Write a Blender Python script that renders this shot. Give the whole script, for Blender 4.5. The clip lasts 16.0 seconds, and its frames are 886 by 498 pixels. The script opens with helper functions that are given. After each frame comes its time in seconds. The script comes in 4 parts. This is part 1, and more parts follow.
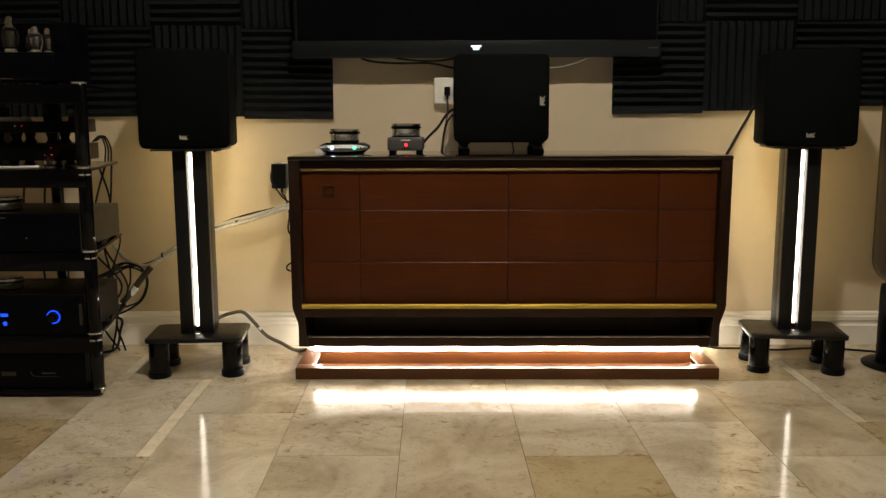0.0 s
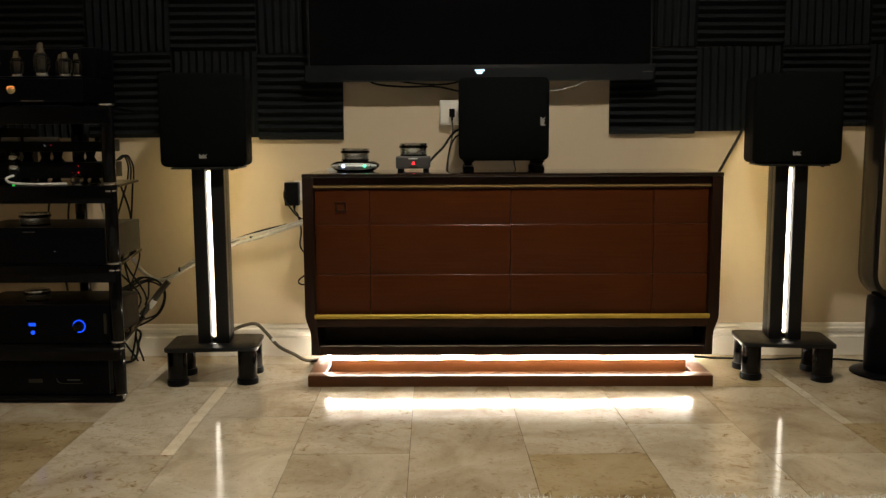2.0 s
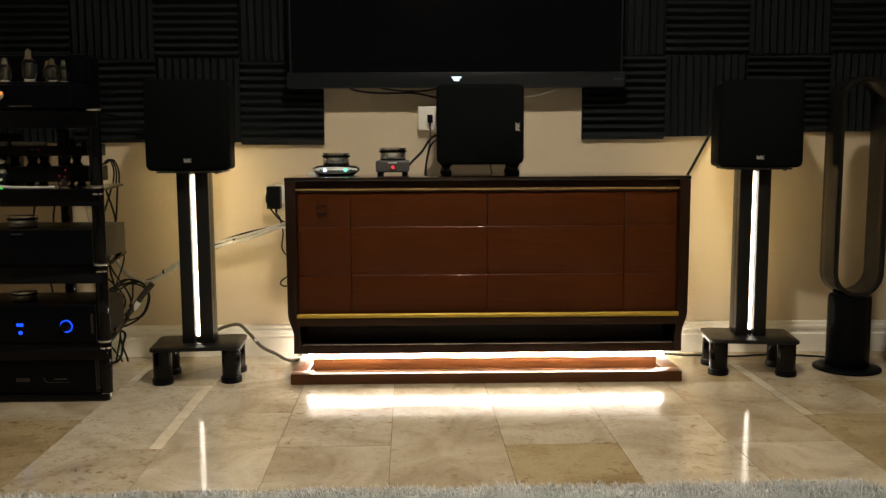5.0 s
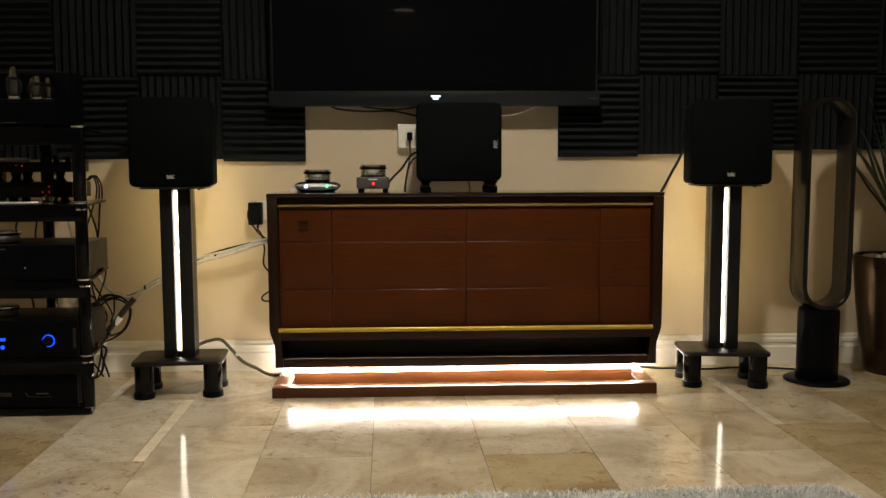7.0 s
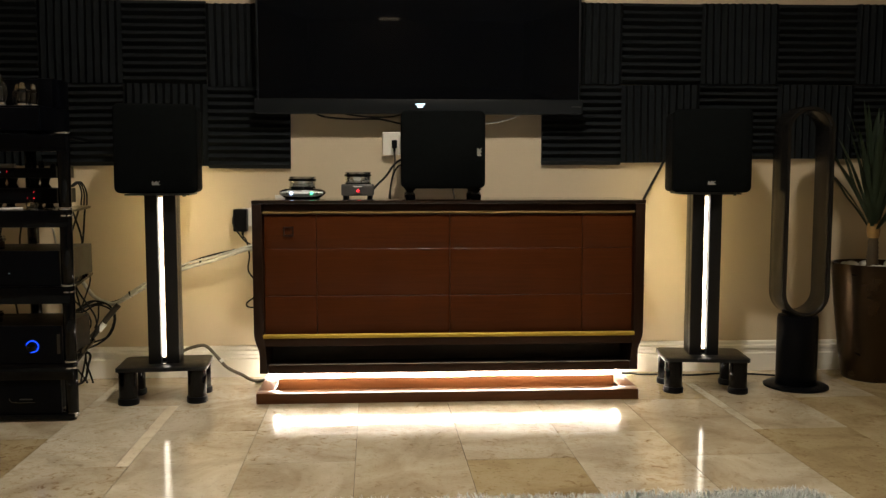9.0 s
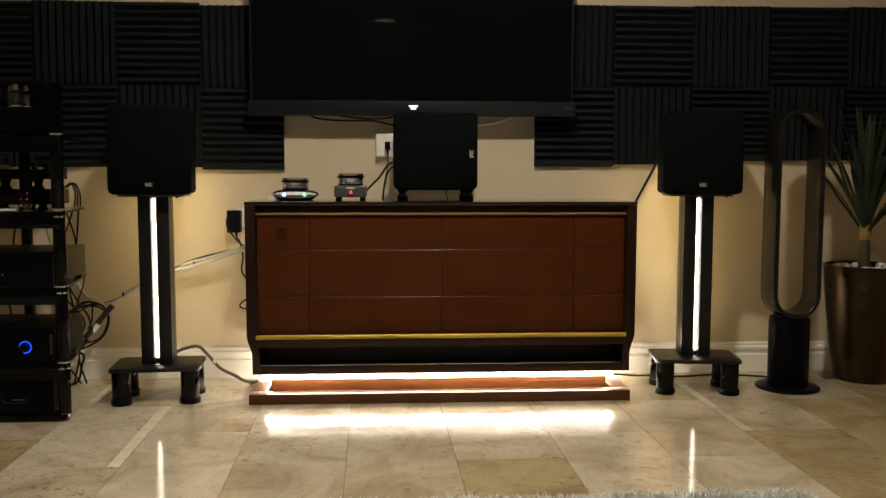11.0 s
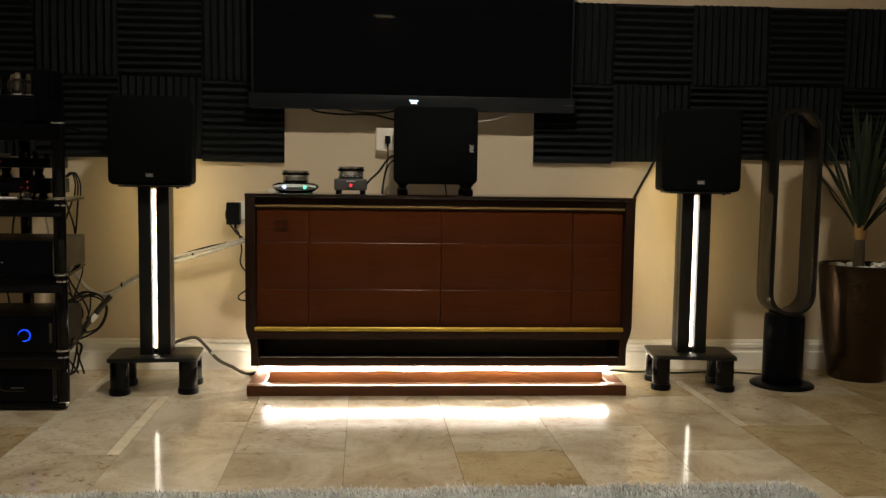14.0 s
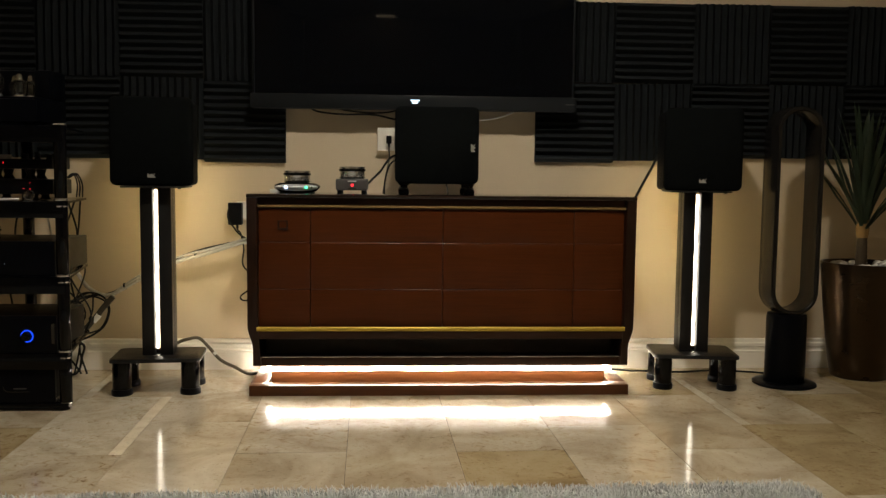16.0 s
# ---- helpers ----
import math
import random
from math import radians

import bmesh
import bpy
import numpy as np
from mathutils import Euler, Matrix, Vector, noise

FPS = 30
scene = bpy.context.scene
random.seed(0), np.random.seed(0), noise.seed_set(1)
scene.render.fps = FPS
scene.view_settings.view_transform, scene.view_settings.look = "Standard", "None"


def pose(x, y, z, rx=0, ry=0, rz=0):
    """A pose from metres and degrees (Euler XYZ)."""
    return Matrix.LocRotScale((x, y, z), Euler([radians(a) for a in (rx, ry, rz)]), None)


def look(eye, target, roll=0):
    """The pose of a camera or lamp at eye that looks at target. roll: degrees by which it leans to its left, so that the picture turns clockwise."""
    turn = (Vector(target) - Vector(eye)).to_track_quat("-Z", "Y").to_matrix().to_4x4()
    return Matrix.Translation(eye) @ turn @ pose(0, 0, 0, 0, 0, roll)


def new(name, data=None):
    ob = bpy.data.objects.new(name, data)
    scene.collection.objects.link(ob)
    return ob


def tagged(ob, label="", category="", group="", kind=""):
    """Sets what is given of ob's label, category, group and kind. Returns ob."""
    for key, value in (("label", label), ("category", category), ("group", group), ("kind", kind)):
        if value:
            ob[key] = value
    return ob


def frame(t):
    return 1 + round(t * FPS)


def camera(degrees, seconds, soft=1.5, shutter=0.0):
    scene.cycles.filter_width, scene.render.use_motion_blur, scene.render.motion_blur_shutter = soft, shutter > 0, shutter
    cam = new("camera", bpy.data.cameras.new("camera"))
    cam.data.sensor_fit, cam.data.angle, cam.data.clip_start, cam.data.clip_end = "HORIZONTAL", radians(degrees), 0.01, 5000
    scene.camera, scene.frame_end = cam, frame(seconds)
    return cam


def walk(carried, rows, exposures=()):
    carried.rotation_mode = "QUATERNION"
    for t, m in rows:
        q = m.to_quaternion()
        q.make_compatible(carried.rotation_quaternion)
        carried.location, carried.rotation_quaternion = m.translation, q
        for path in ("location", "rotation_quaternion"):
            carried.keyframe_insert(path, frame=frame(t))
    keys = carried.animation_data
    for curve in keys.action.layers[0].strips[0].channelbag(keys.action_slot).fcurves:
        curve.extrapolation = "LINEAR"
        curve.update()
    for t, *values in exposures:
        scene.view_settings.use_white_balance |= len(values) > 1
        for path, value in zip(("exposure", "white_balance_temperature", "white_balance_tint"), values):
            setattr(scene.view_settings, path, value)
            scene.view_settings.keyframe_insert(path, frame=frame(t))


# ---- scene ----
cam = camera(53.3, 16.0, soft=1.4)
PATH = [
    (0, (-0.161, -0.031, 0.82), (-0.186, 1.945, 0.512), -0.2),
    (0.5, (-0.162, -0.066, 0.813), (-0.178, 1.912, 0.522), -0.1),
    (1, (-0.174, -0.105, 0.8), (-0.203, 1.873, 0.507), -0.0),
    (1.5, (-0.176, -0.134, 0.801), (-0.196, 1.845, 0.515), -0.1),
    (2, (-0.178, -0.174, 0.797), (-0.203, 1.81, 0.549), -0.3),
    (2.5, (-0.181, -0.21, 0.798), (-0.218, 1.773, 0.542), -0.3),
    (3, (-0.192, -0.226, 0.801), (-0.218, 1.759, 0.558), -0.0),
    (3.5, (-0.19, -0.235, 0.803), (-0.218, 1.75, 0.559), 0.2),
    (4, (-0.191, -0.247, 0.79), (-0.21, 1.739, 0.557), 0.1),
    (4.2, (-0.184, -0.25, 0.791), (-0.193, 1.736, 0.552), 0.0),
    (6.5, (-0.191, -0.315, 0.776), (-0.118, 1.674, 0.58), -0.3),
    (7, (-0.192, -0.324, 0.78), (-0.113, 1.666, 0.591), -0.2),
    (7.5, (-0.183, -0.329, 0.784), (-0.101, 1.66, 0.593), -0.2),
    (8, (-0.183, -0.338, 0.786), (-0.092, 1.651, 0.605), -0.1),
    (8.5, (-0.175, -0.344, 0.787), (-0.085, 1.647, 0.61), -0.0),
    (9, (-0.185, -0.349, 0.778), (-0.075, 1.641, 0.607), 0.0),
    (11.5, (-0.159, -0.363, 0.781), (-0.047, 1.627, 0.612), 0.1),
    (12, (-0.166, -0.368, 0.778), (-0.053, 1.622, 0.609), 0.2),
    (12.5, (-0.167, -0.372, 0.768), (-0.047, 1.617, 0.603), 0.3),
    (13, (-0.177, -0.372, 0.774), (-0.052, 1.617, 0.601), 0.5),
    (13.5, (-0.184, -0.374, 0.761), (-0.06, 1.615, 0.591), 0.6),
    (14, (-0.186, -0.374, 0.761), (-0.057, 1.615, 0.592), 0.8),
    (14.5, (-0.18, -0.373, 0.77), (-0.054, 1.615, 0.597), 0.8),
    (15, (-0.178, -0.375, 0.77), (-0.06, 1.614, 0.599), 0.8),
    (15.5, (-0.185, -0.376, 0.768), (-0.059, 1.613, 0.596), 0.7),
    (16, (-0.179, -0.376, 0.763), (-0.058, 1.613, 0.592), 0.6),
]
EXPOSURE = [(0, 0.10), (0.5, 0.10), (1, -0.02), (1.5, -0.09), (2, -0.09), (2.5, 0.08), (3, 0.14), (4, 0.14), (6.5, 0.18), (9, 0.17), (11.5, 0.17), (12, 0.15), (12.6, -0.02), (13, -0.04), (16, -0.04)]
walk(cam, [(t, look(eye, target, roll)) for t, eye, target, roll in PATH], EXPOSURE)

# ---------------- light ----------------
world = bpy.data.worlds.new("night")
world.use_nodes = True
world.node_tree.nodes["Background"].inputs[0].default_value = (0.9, 0.75, 0.55, 1)
world.node_tree.nodes["Background"].inputs[1].default_value = 0.002
scene.world = world
PLINTH_LED, STAND_LED, REAR_LEFT, REAR_RIGHT, CEILING_LAMP, FAR_LAMP = 78.0, 6.0, 40.0, 36.0, 685.0, 5.0
WARM = (1.0, 0.90, 0.74)
NEUTRAL = (1.0, 0.90, 0.74)


# ---------------- materials ----------------
def shader(name):
    m = bpy.data.materials.new(name)
    m.use_nodes = True
    return m, m.node_tree.nodes, m.node_tree.links, m.node_tree.nodes["Principled BSDF"]


def mat(name, color, rough=0.5, metal=0.0, vary=0.25, scale=30.0, bump=0.0, fine=400.0, coat=0.0, rough_vary=0.1, spec=0.5):
    """A surface with blotches at one scale, grain at a finer one and a little relief."""
    m, n, l, b = shader(name)
    tc = n.new("ShaderNodeTexCoord")
    big = n.new("ShaderNodeTexNoise")
    big.inputs["Scale"].default_value, big.inputs["Detail"].default_value = scale, 5
    small = n.new("ShaderNodeTexNoise")
    small.inputs["Scale"].default_value, small.inputs["Detail"].default_value = fine, 2
    l.new(tc.outputs["Object"], big.inputs["Vector"])
    l.new(tc.outputs["Object"], small.inputs["Vector"])
    mix = n.new("ShaderNodeMix")
    mix.data_type = "RGBA"
    mix.inputs[6].default_value = (*[c * (1 - vary) for c in color], 1)
    mix.inputs[7].default_value = (*[min(1, c * (1 + vary)) for c in color], 1)
    add = n.new("ShaderNodeMath")
    add.operation = "MULTIPLY_ADD"
    add.inputs[1].default_value = 0.4
    l.new(small.outputs["Fac"], add.inputs[0])
    sc = n.new("ShaderNodeMath")
    sc.operation = "MULTIPLY_ADD"
    sc.inputs[1].default_value, sc.inputs[2].default_value = 1.0, -0.2
    l.new(big.outputs["Fac"], sc.inputs[0])
    l.new(sc.outputs[0], add.inputs[2])
    l.new(add.outputs[0], mix.inputs[0])
    l.new(mix.outputs[2], b.inputs["Base Color"])
    rr = n.new("ShaderNodeMapRange")
    rr.inputs[3].default_value, rr.inputs[4].default_value = max(0.02, rough - rough_vary), min(1, rough + rough_vary)
    l.new(big.outputs["Fac"], rr.inputs[0])
    l.new(rr.outputs[0], b.inputs["Roughness"])
    b.inputs["Metallic"].default_value = metal
    b.inputs["Specular IOR Level"].default_value = spec
    b.inputs["Coat Weight"].default_value = coat
    b.inputs["Coat Roughness"].default_value = 0.06
    if bump:
        bp = n.new("ShaderNodeBump")
        bp.inputs["Strength"].default_value, bp.inputs["Distance"].default_value = bump, 0.002
        l.new(small.outputs["Fac"], bp.inputs["Height"])
        l.new(bp.outputs[0], b.inputs["Normal"])
    return m


def glow(name, color, strength, body=0.8):
    m, n, l, b = shader(name)
    b.inputs["Base Color"].default_value = (body * color[0], body * color[1], body * color[2], 1)
    b.inputs["Emission Color"].default_value = (*color, 1)
    b.inputs["Emission Strength"].default_value = strength
    return m


def wood(name, dark, light, rough, axis=0, coat=0.12, spec=0.22):
    """Fine straight grain, stretched along one axis, with a slow drift of tone."""
    m, n, l, b = shader(name)
    tc, mp = n.new("ShaderNodeTexCoord"), n.new("ShaderNodeMapping")
    mp.inputs["Scale"].default_value = [(3, 90, 90), (90, 3, 90), (90, 90, 3)][axis]
    g, slow = n.new("ShaderNodeTexNoise"), n.new("ShaderNodeTexNoise")
    g.inputs["Scale"].default_value, g.inputs["Detail"].default_value, g.inputs["Distortion"].default_value = 2.0, 6, 0.4
    slow.inputs["Scale"].default_value = 5
    l.new(tc.outputs["Object"], mp.inputs[0])
    l.new(mp.outputs[0], g.inputs["Vector"])
    l.new(tc.outputs["Object"], slow.inputs["Vector"])
    av = n.new("ShaderNodeMath")
    av.operation = "MULTIPLY_ADD"
    av.inputs[1].default_value = 0.5
    l.new(slow.outputs["Fac"], av.inputs[0])
    hv = n.new("ShaderNodeMath")
    hv.operation = "MULTIPLY"
    hv.inputs[1].default_value = 0.5
    l.new(g.outputs["Fac"], hv.inputs[0])
    l.new(hv.outputs[0], av.inputs[2])
    ramp = n.new("ShaderNodeValToRGB")
    ramp.color_ramp.elements[0].position, ramp.color_ramp.elements[0].color = 0.3, (*dark, 1)
    ramp.color_ramp.elements[1].position, ramp.color_ramp.elements[1].color = 0.7, (*light, 1)
    l.new(av.outputs[0], ramp.inputs[0])
    l.new(ramp.outputs[0], b.inputs["Base Color"])
    b.inputs["Roughness"].default_value = rough
    b.inputs["Specular IOR Level"].default_value = spec
    b.inputs["Coat Weight"].default_value, b.inputs["Coat Roughness"].default_value = coat, 0.10
    bp = n.new("ShaderNodeBump")
    bp.inputs["Strength"].default_value, bp.inputs["Distance"].default_value = 0.12, 0.001
    l.new(g.outputs["Fac"], bp.inputs["Height"])
    l.new(bp.outputs[0], b.inputs["Normal"])
    return m


def stone(name, low, high):
    """Polished beige marble: cloudy ground, brown veins and pits, each tile with a tone and a cut of its own."""
    m, n, l, b = shader(name)
    tc, info = n.new("ShaderNodeTexCoord"), n.new("ShaderNodeObjectInfo")
    off = n.new("ShaderNodeVectorMath")
    off.operation = "MULTIPLY_ADD"
    comb = n.new("ShaderNodeCombineXYZ")
    for i, k in enumerate((37.0, 91.0, 13.0)):
        s = n.new("ShaderNodeMath")
        s.operation = "MULTIPLY"
        s.inputs[1].default_value = k
        l.new(info.outputs["Random"], s.inputs[0])
        l.new(s.outputs[0], comb.inputs[i])
    off.inputs[1].default_value = (1, 1, 1)
    l.new(tc.outputs["Object"], off.inputs[0])
    l.new(comb.outputs[0], off.inputs[2])

    def noise_of(scale, detail, dist=0.0, rough=0.55):
        t = n.new("ShaderNodeTexNoise")
        t.inputs["Scale"].default_value, t.inputs["Detail"].default_value = scale, detail
        t.inputs["Distortion"].default_value, t.inputs["Roughness"].default_value = dist, rough
        l.new(off.outputs[0], t.inputs["Vector"])
        return t

    def ramp(src, stops):
        r = n.new("ShaderNodeValToRGB")
        r.color_ramp.elements[0].position, r.color_ramp.elements[0].color = stops[0][0], (*stops[0][1], 1)
        r.color_ramp.elements[1].position, r.color_ramp.elements[1].color = stops[-1][0], (*stops[-1][1], 1)
        for p, c in stops[1:-1]:
            r.color_ramp.elements.new(p).color = (*c, 1)
        l.new(src, r.inputs[0])
        return r

    def blend(kind, fac, a, c):
        x = n.new("ShaderNodeMix")
        x.data_type, x.blend_type = "RGBA", kind
        if isinstance(fac, float):
            x.inputs[0].default_value = fac
        else:
            l.new(fac, x.inputs[0])
        l.new(a, x.inputs[6])
        l.new(c, x.inputs[7])
        return x.outputs[2]

    cloud = noise_of(4.2, 11, 0.9, 0.62)
    ground = ramp(cloud.outputs["Fac"], [(0.30, (0.42, 0.348, 0.252)), (0.5, (0.60, 0.528, 0.415)), (0.68, (0.71, 0.655, 0.552))])
    vein = noise_of(34, 10, 0.9, 0.72)
    vein_mask = ramp(vein.outputs["Fac"], [(0.34, (0.42, 0.32, 0.22)), (0.41, (0.86, 0.80, 0.71)), (0.49, (1, 1, 1))])
    pit = noise_of(85, 5, 0.3, 0.75)
    pit_mask = ramp(pit.outputs["Fac"], [(0.35, (0.28, 0.20, 0.13)), (0.41, (1, 1, 1))])
    tone = ramp(info.outputs["Random"], [(0.0, low), (1.0, high)])
    gate = ramp(noise_of(3, 3).outputs["Fac"], [(0.38, (0, 0, 0)), (0.58, (1, 1, 1))])
    white = n.new("ShaderNodeRGB")
    white.outputs[0].default_value = (1, 1, 1, 1)
    veins = blend("MIX", gate.outputs[0], white.outputs[0], vein_mask.outputs[0])
    c = blend("MULTIPLY", 1.0, ground.outputs[0], veins)
    c = blend("MULTIPLY", 0.42, c, pit_mask.outputs[0])
    c = blend("MULTIPLY", 1.0, c, tone.outputs[0])
    l.new(c, b.inputs["Base Color"])
    rr = n.new("ShaderNodeMapRange")
    rr.inputs[3].default_value, rr.inputs[4].default_value = 0.07, 0.15
    l.new(cloud.outputs["Fac"], rr.inputs[0])
    l.new(rr.outputs[0], b.inputs["Roughness"])
    b.inputs["IOR"].default_value = 1.55
    bp = n.new("ShaderNodeBump")
    bp.inputs["Strength"].default_value, bp.inputs["Distance"].default_value = 0.05, 0.0015
    l.new(noise_of(14, 3).outputs["Fac"], bp.inputs["Height"])
    l.new(bp.outputs[0], b.inputs["Normal"])
    return m


def glass(name):
    m, n, l, b = shader(name)
    b.inputs["Base Color"].default_value = (0.82, 0.84, 0.82, 1)
    b.inputs["Transmission Weight"].default_value = 1.0
    b.inputs["Roughness"].default_value = 0.02
    b.inputs["IOR"].default_value = 1.12
    b.inputs["Coat Weight"].default_value, b.inputs["Coat Roughness"].default_value = 1.0, 0.05
    return m


M_WALL = mat("wall_paint", (0.605, 0.498, 0.350), 0.62, vary=0.05, scale=7, bump=0.35, fine=260)
M_WHITE = mat("white_gloss_paint", (0.83, 0.79, 0.71), 0.35, vary=0.05, scale=12)
M_CEIL = mat("ceiling_paint", (0.70, 0.66, 0.58), 0.8, vary=0.04, scale=8)
M_STONE = stone("polished_beige_marble", (0.86, 0.80, 0.70), (1.06, 1.04, 1.0))
# Pale tile's own tone, used too for the fainter painted light streaks.
M_STONE_PALE_STREAK = stone("pale_and_streak_marble", (1.08, 1.07, 1.04), (1.14, 1.14, 1.11))
# Brighter copy of the marble: a streak of light put into its colour.
M_STONE_STREAK = stone("light_streak_marble", (1.42, 1.42, 1.39), (1.44, 1.44, 1.41))
M_STONE_BROWN = stone("polished_brown_marble", (0.66, 0.57, 0.39), (0.78, 0.68, 0.50))
M_GROUT = mat("grout", (0.14, 0.11, 0.078), 0.9, vary=0.6, scale=9)
M_FOAM = mat("black_foam", (0.0124, 0.0148, 0.0170), 0.95, vary=0.35, scale=25, bump=0.9, fine=700, spec=0.1)
M_DOOR = wood("red_brown_veneer", (0.054, 0.0134, 0.0030), (0.084, 0.0220, 0.0055), 0.38, 0, 0.06, 0.13)
M_BEAD = mat("lacquered_bead", (0.080, 0.021, 0.007), 0.26, vary=0.1, scale=20, rough_vary=0.03, coat=0.25)
M_FRAME = wood("dark_espresso_wood", (0.015, 0.0062, 0.0036), (0.030, 0.0118, 0.0064), 0.30, 0)
M_SIDE = wood("dark_espresso_upright", (0.011, 0.0045, 0.0025), (0.021, 0.0082, 0.0044), 0.32, 2)
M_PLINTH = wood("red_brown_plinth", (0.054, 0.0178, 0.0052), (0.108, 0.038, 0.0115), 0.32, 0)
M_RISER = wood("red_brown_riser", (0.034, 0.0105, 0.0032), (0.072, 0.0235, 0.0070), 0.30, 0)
M_TOP = mat("black_lacquer_top", (0.016, 0.009, 0.007), 0.07, vary=0.3, scale=9, rough_vary=0.03, coat=0.5)
M_VOID = mat("black_lining", (0.12, 0.105, 0.10), 0.7, vary=0.3)
M_BRASS = mat("satin_brass", (0.52, 0.37, 0.065), 0.5, metal=0.8, vary=0.06, scale=40)
# Duller brass copy: paints shade on the top strip and glow in slots.
M_BRASS_SHADE_GLOW = mat("shade_and_glow_brass", (0.36, 0.26, 0.11), 0.55, metal=0.6, vary=0.12, scale=40)
M_BLACK = mat("black_satin_steel", (0.009, 0.009, 0.0095), 0.36, vary=0.3, scale=20, bump=0.2, fine=900, spec=0.3)
M_GLOSS = mat("black_gloss", (0.0024, 0.0026, 0.0034), 0.11, vary=0.3, scale=30, rough_vary=0.04, spec=0.2)
M_FACE = mat("black_anodised_plate", (0.0026, 0.0030, 0.0046), 0.3, vary=0.3, scale=30, rough_vary=0.05, spec=0.08)
M_PLASTIC = mat("black_plastic", (0.0036, 0.0040, 0.0054), 0.4, vary=0.3, scale=40, spec=0.10)
M_CLOTH = mat("black_grille_cloth", (0.0042, 0.0050, 0.0054), 0.95, vary=0.4, scale=60, bump=0.8, fine=1600, spec=0.04)
M_VINYL = mat("black_vinyl", (0.0060, 0.0066, 0.0072), 0.6, vary=0.3, scale=60, bump=0.4, fine=900, spec=0.1)
M_BEZEL = mat("graphite_bezel", (0.0062, 0.0082, 0.0105), 0.42, vary=0.15, scale=15, spec=0.3)
M_SCREEN = mat("dark_screen", (0.0026, 0.0032, 0.0048), 0.05, vary=0.1, scale=3, rough_vary=0.01, spec=0.22)
M_STEEL = mat("polished_steel", (0.62, 0.61, 0.58), 0.20, metal=0.75, vary=0.05, scale=50, rough_vary=0.04)
M_CHROME = mat("chrome", (0.66, 0.65, 0.62), 0.12, metal=0.8, vary=0.08, scale=40, rough_vary=0.04)
M_GREY = mat("grey_enamel", (0.070, 0.067, 0.066), 0.42, vary=0.15, scale=40)
M_SILVER = mat("silver_shell", (0.74, 0.75, 0.76), 0.33, vary=0.06, scale=30)
M_PALE_GREY = mat("pale_grey_plastic", (0.30, 0.29, 0.26), 0.45, vary=0.15, scale=40)
M_TAUPE = mat("bronze_grey_panel", (0.034, 0.029, 0.020), 0.45, vary=0.15, scale=20, spec=0.3)
M_LOGO = mat("pale_print", (0.72, 0.72, 0.70), 0.4, vary=0.05)
M_OCHRE = mat("ochre_badge_plate", (0.42, 0.33, 0.17), 0.4, vary=0.15, scale=90)
M_GETTER = mat("silver_getter_film", (0.50, 0.50, 0.48), 0.12, metal=1.0, vary=0.2, scale=200)
M_CABLE = mat("black_cable", (0.007, 0.007, 0.007), 0.5, vary=0.3, spec=0.2)
M_CABLE_GREY = mat("grey_cable", (0.46, 0.45, 0.43), 0.26, vary=0.15, scale=80)
M_CABLE_TAN = mat("beige_cable", (0.085, 0.070, 0.048), 0.5, vary=0.15)
M_POT = mat("bronze_pot", (0.050, 0.032, 0.018), 0.30, metal=0.85, vary=0.25, scale=12, bump=0.2, fine=160)
M_SOIL = mat("potting_soil", (0.03, 0.022, 0.015), 0.95, vary=0.4, scale=60, bump=1.0)
M_PEBBLE = mat("white_pebble", (0.62, 0.60, 0.55), 0.5, vary=0.15, scale=50)
M_LEAF = mat("dark_green_leaf", (0.044, 0.070, 0.040), 0.42, vary=0.4, scale=25)
M_BARK = mat("brown_ringed_bark", (0.060, 0.040, 0.020), 0.8, vary=0.35, scale=60, bump=0.8)
M_HUSK = mat("ochre_leaf_base", (0.26, 0.15, 0.045), 0.65, vary=0.3, scale=70)
M_FAN = mat("gunmetal_fan_shell", (0.018, 0.0165, 0.0155), 0.20, metal=0.45, vary=0.06, rough_vary=0.03, scale=10)
M_PILE = mat("pale_blue_grey_pile", (0.80, 0.84, 0.82), 0.7, vary=0.42, scale=15)
M_GLASS = glass("clear_tube_glass")
M_MICA = mat("tube_plate_metal", (0.12, 0.118, 0.112), 0.35, metal=0.4, vary=0.3)
M_LED = glow("warm_led_strip", WARM, PLINTH_LED)
M_STRIP = glow("white_led_strip", NEUTRAL, STAND_LED)
M_REAR_LEFT = glow("rear_led_strip_bright", (1.0, 0.78, 0.38), REAR_LEFT)
M_REAR_RIGHT = glow("rear_led_strip_soft", (1.0, 0.78, 0.38), REAR_RIGHT)
M_BLUE = glow("blue_light", (0.006, 0.065, 1.0), 1.7, 0.1)
M_BLUEWHITE = glow("cool_white_light", (0.42, 0.60, 1.0), 6.0)
M_GREEN = glow("green_light", (0.08, 0.9, 0.42), 3.5)
M_GREEN_PURE = glow("pure_green_light", (0.04, 0.9, 0.10), 1.6, 0.2)
M_RED = glow("red_light", (1.0, 0.02, 0.03), 4.0, 0.2)
M_AMBER = glow("amber_light", (1.0, 0.30, 0.05), 1.6)
M_BADGE = glow("tv_badge_light", (0.62, 0.85, 1.0), 2.2)
M_LAMP = glow("ceiling_lamp_diffuser", (1.0, 0.915, 0.755), CEILING_LAMP)
M_LAMP2 = glow("far_lamp_diffuser", (1.0, 0.78, 0.50), FAR_LAMP)


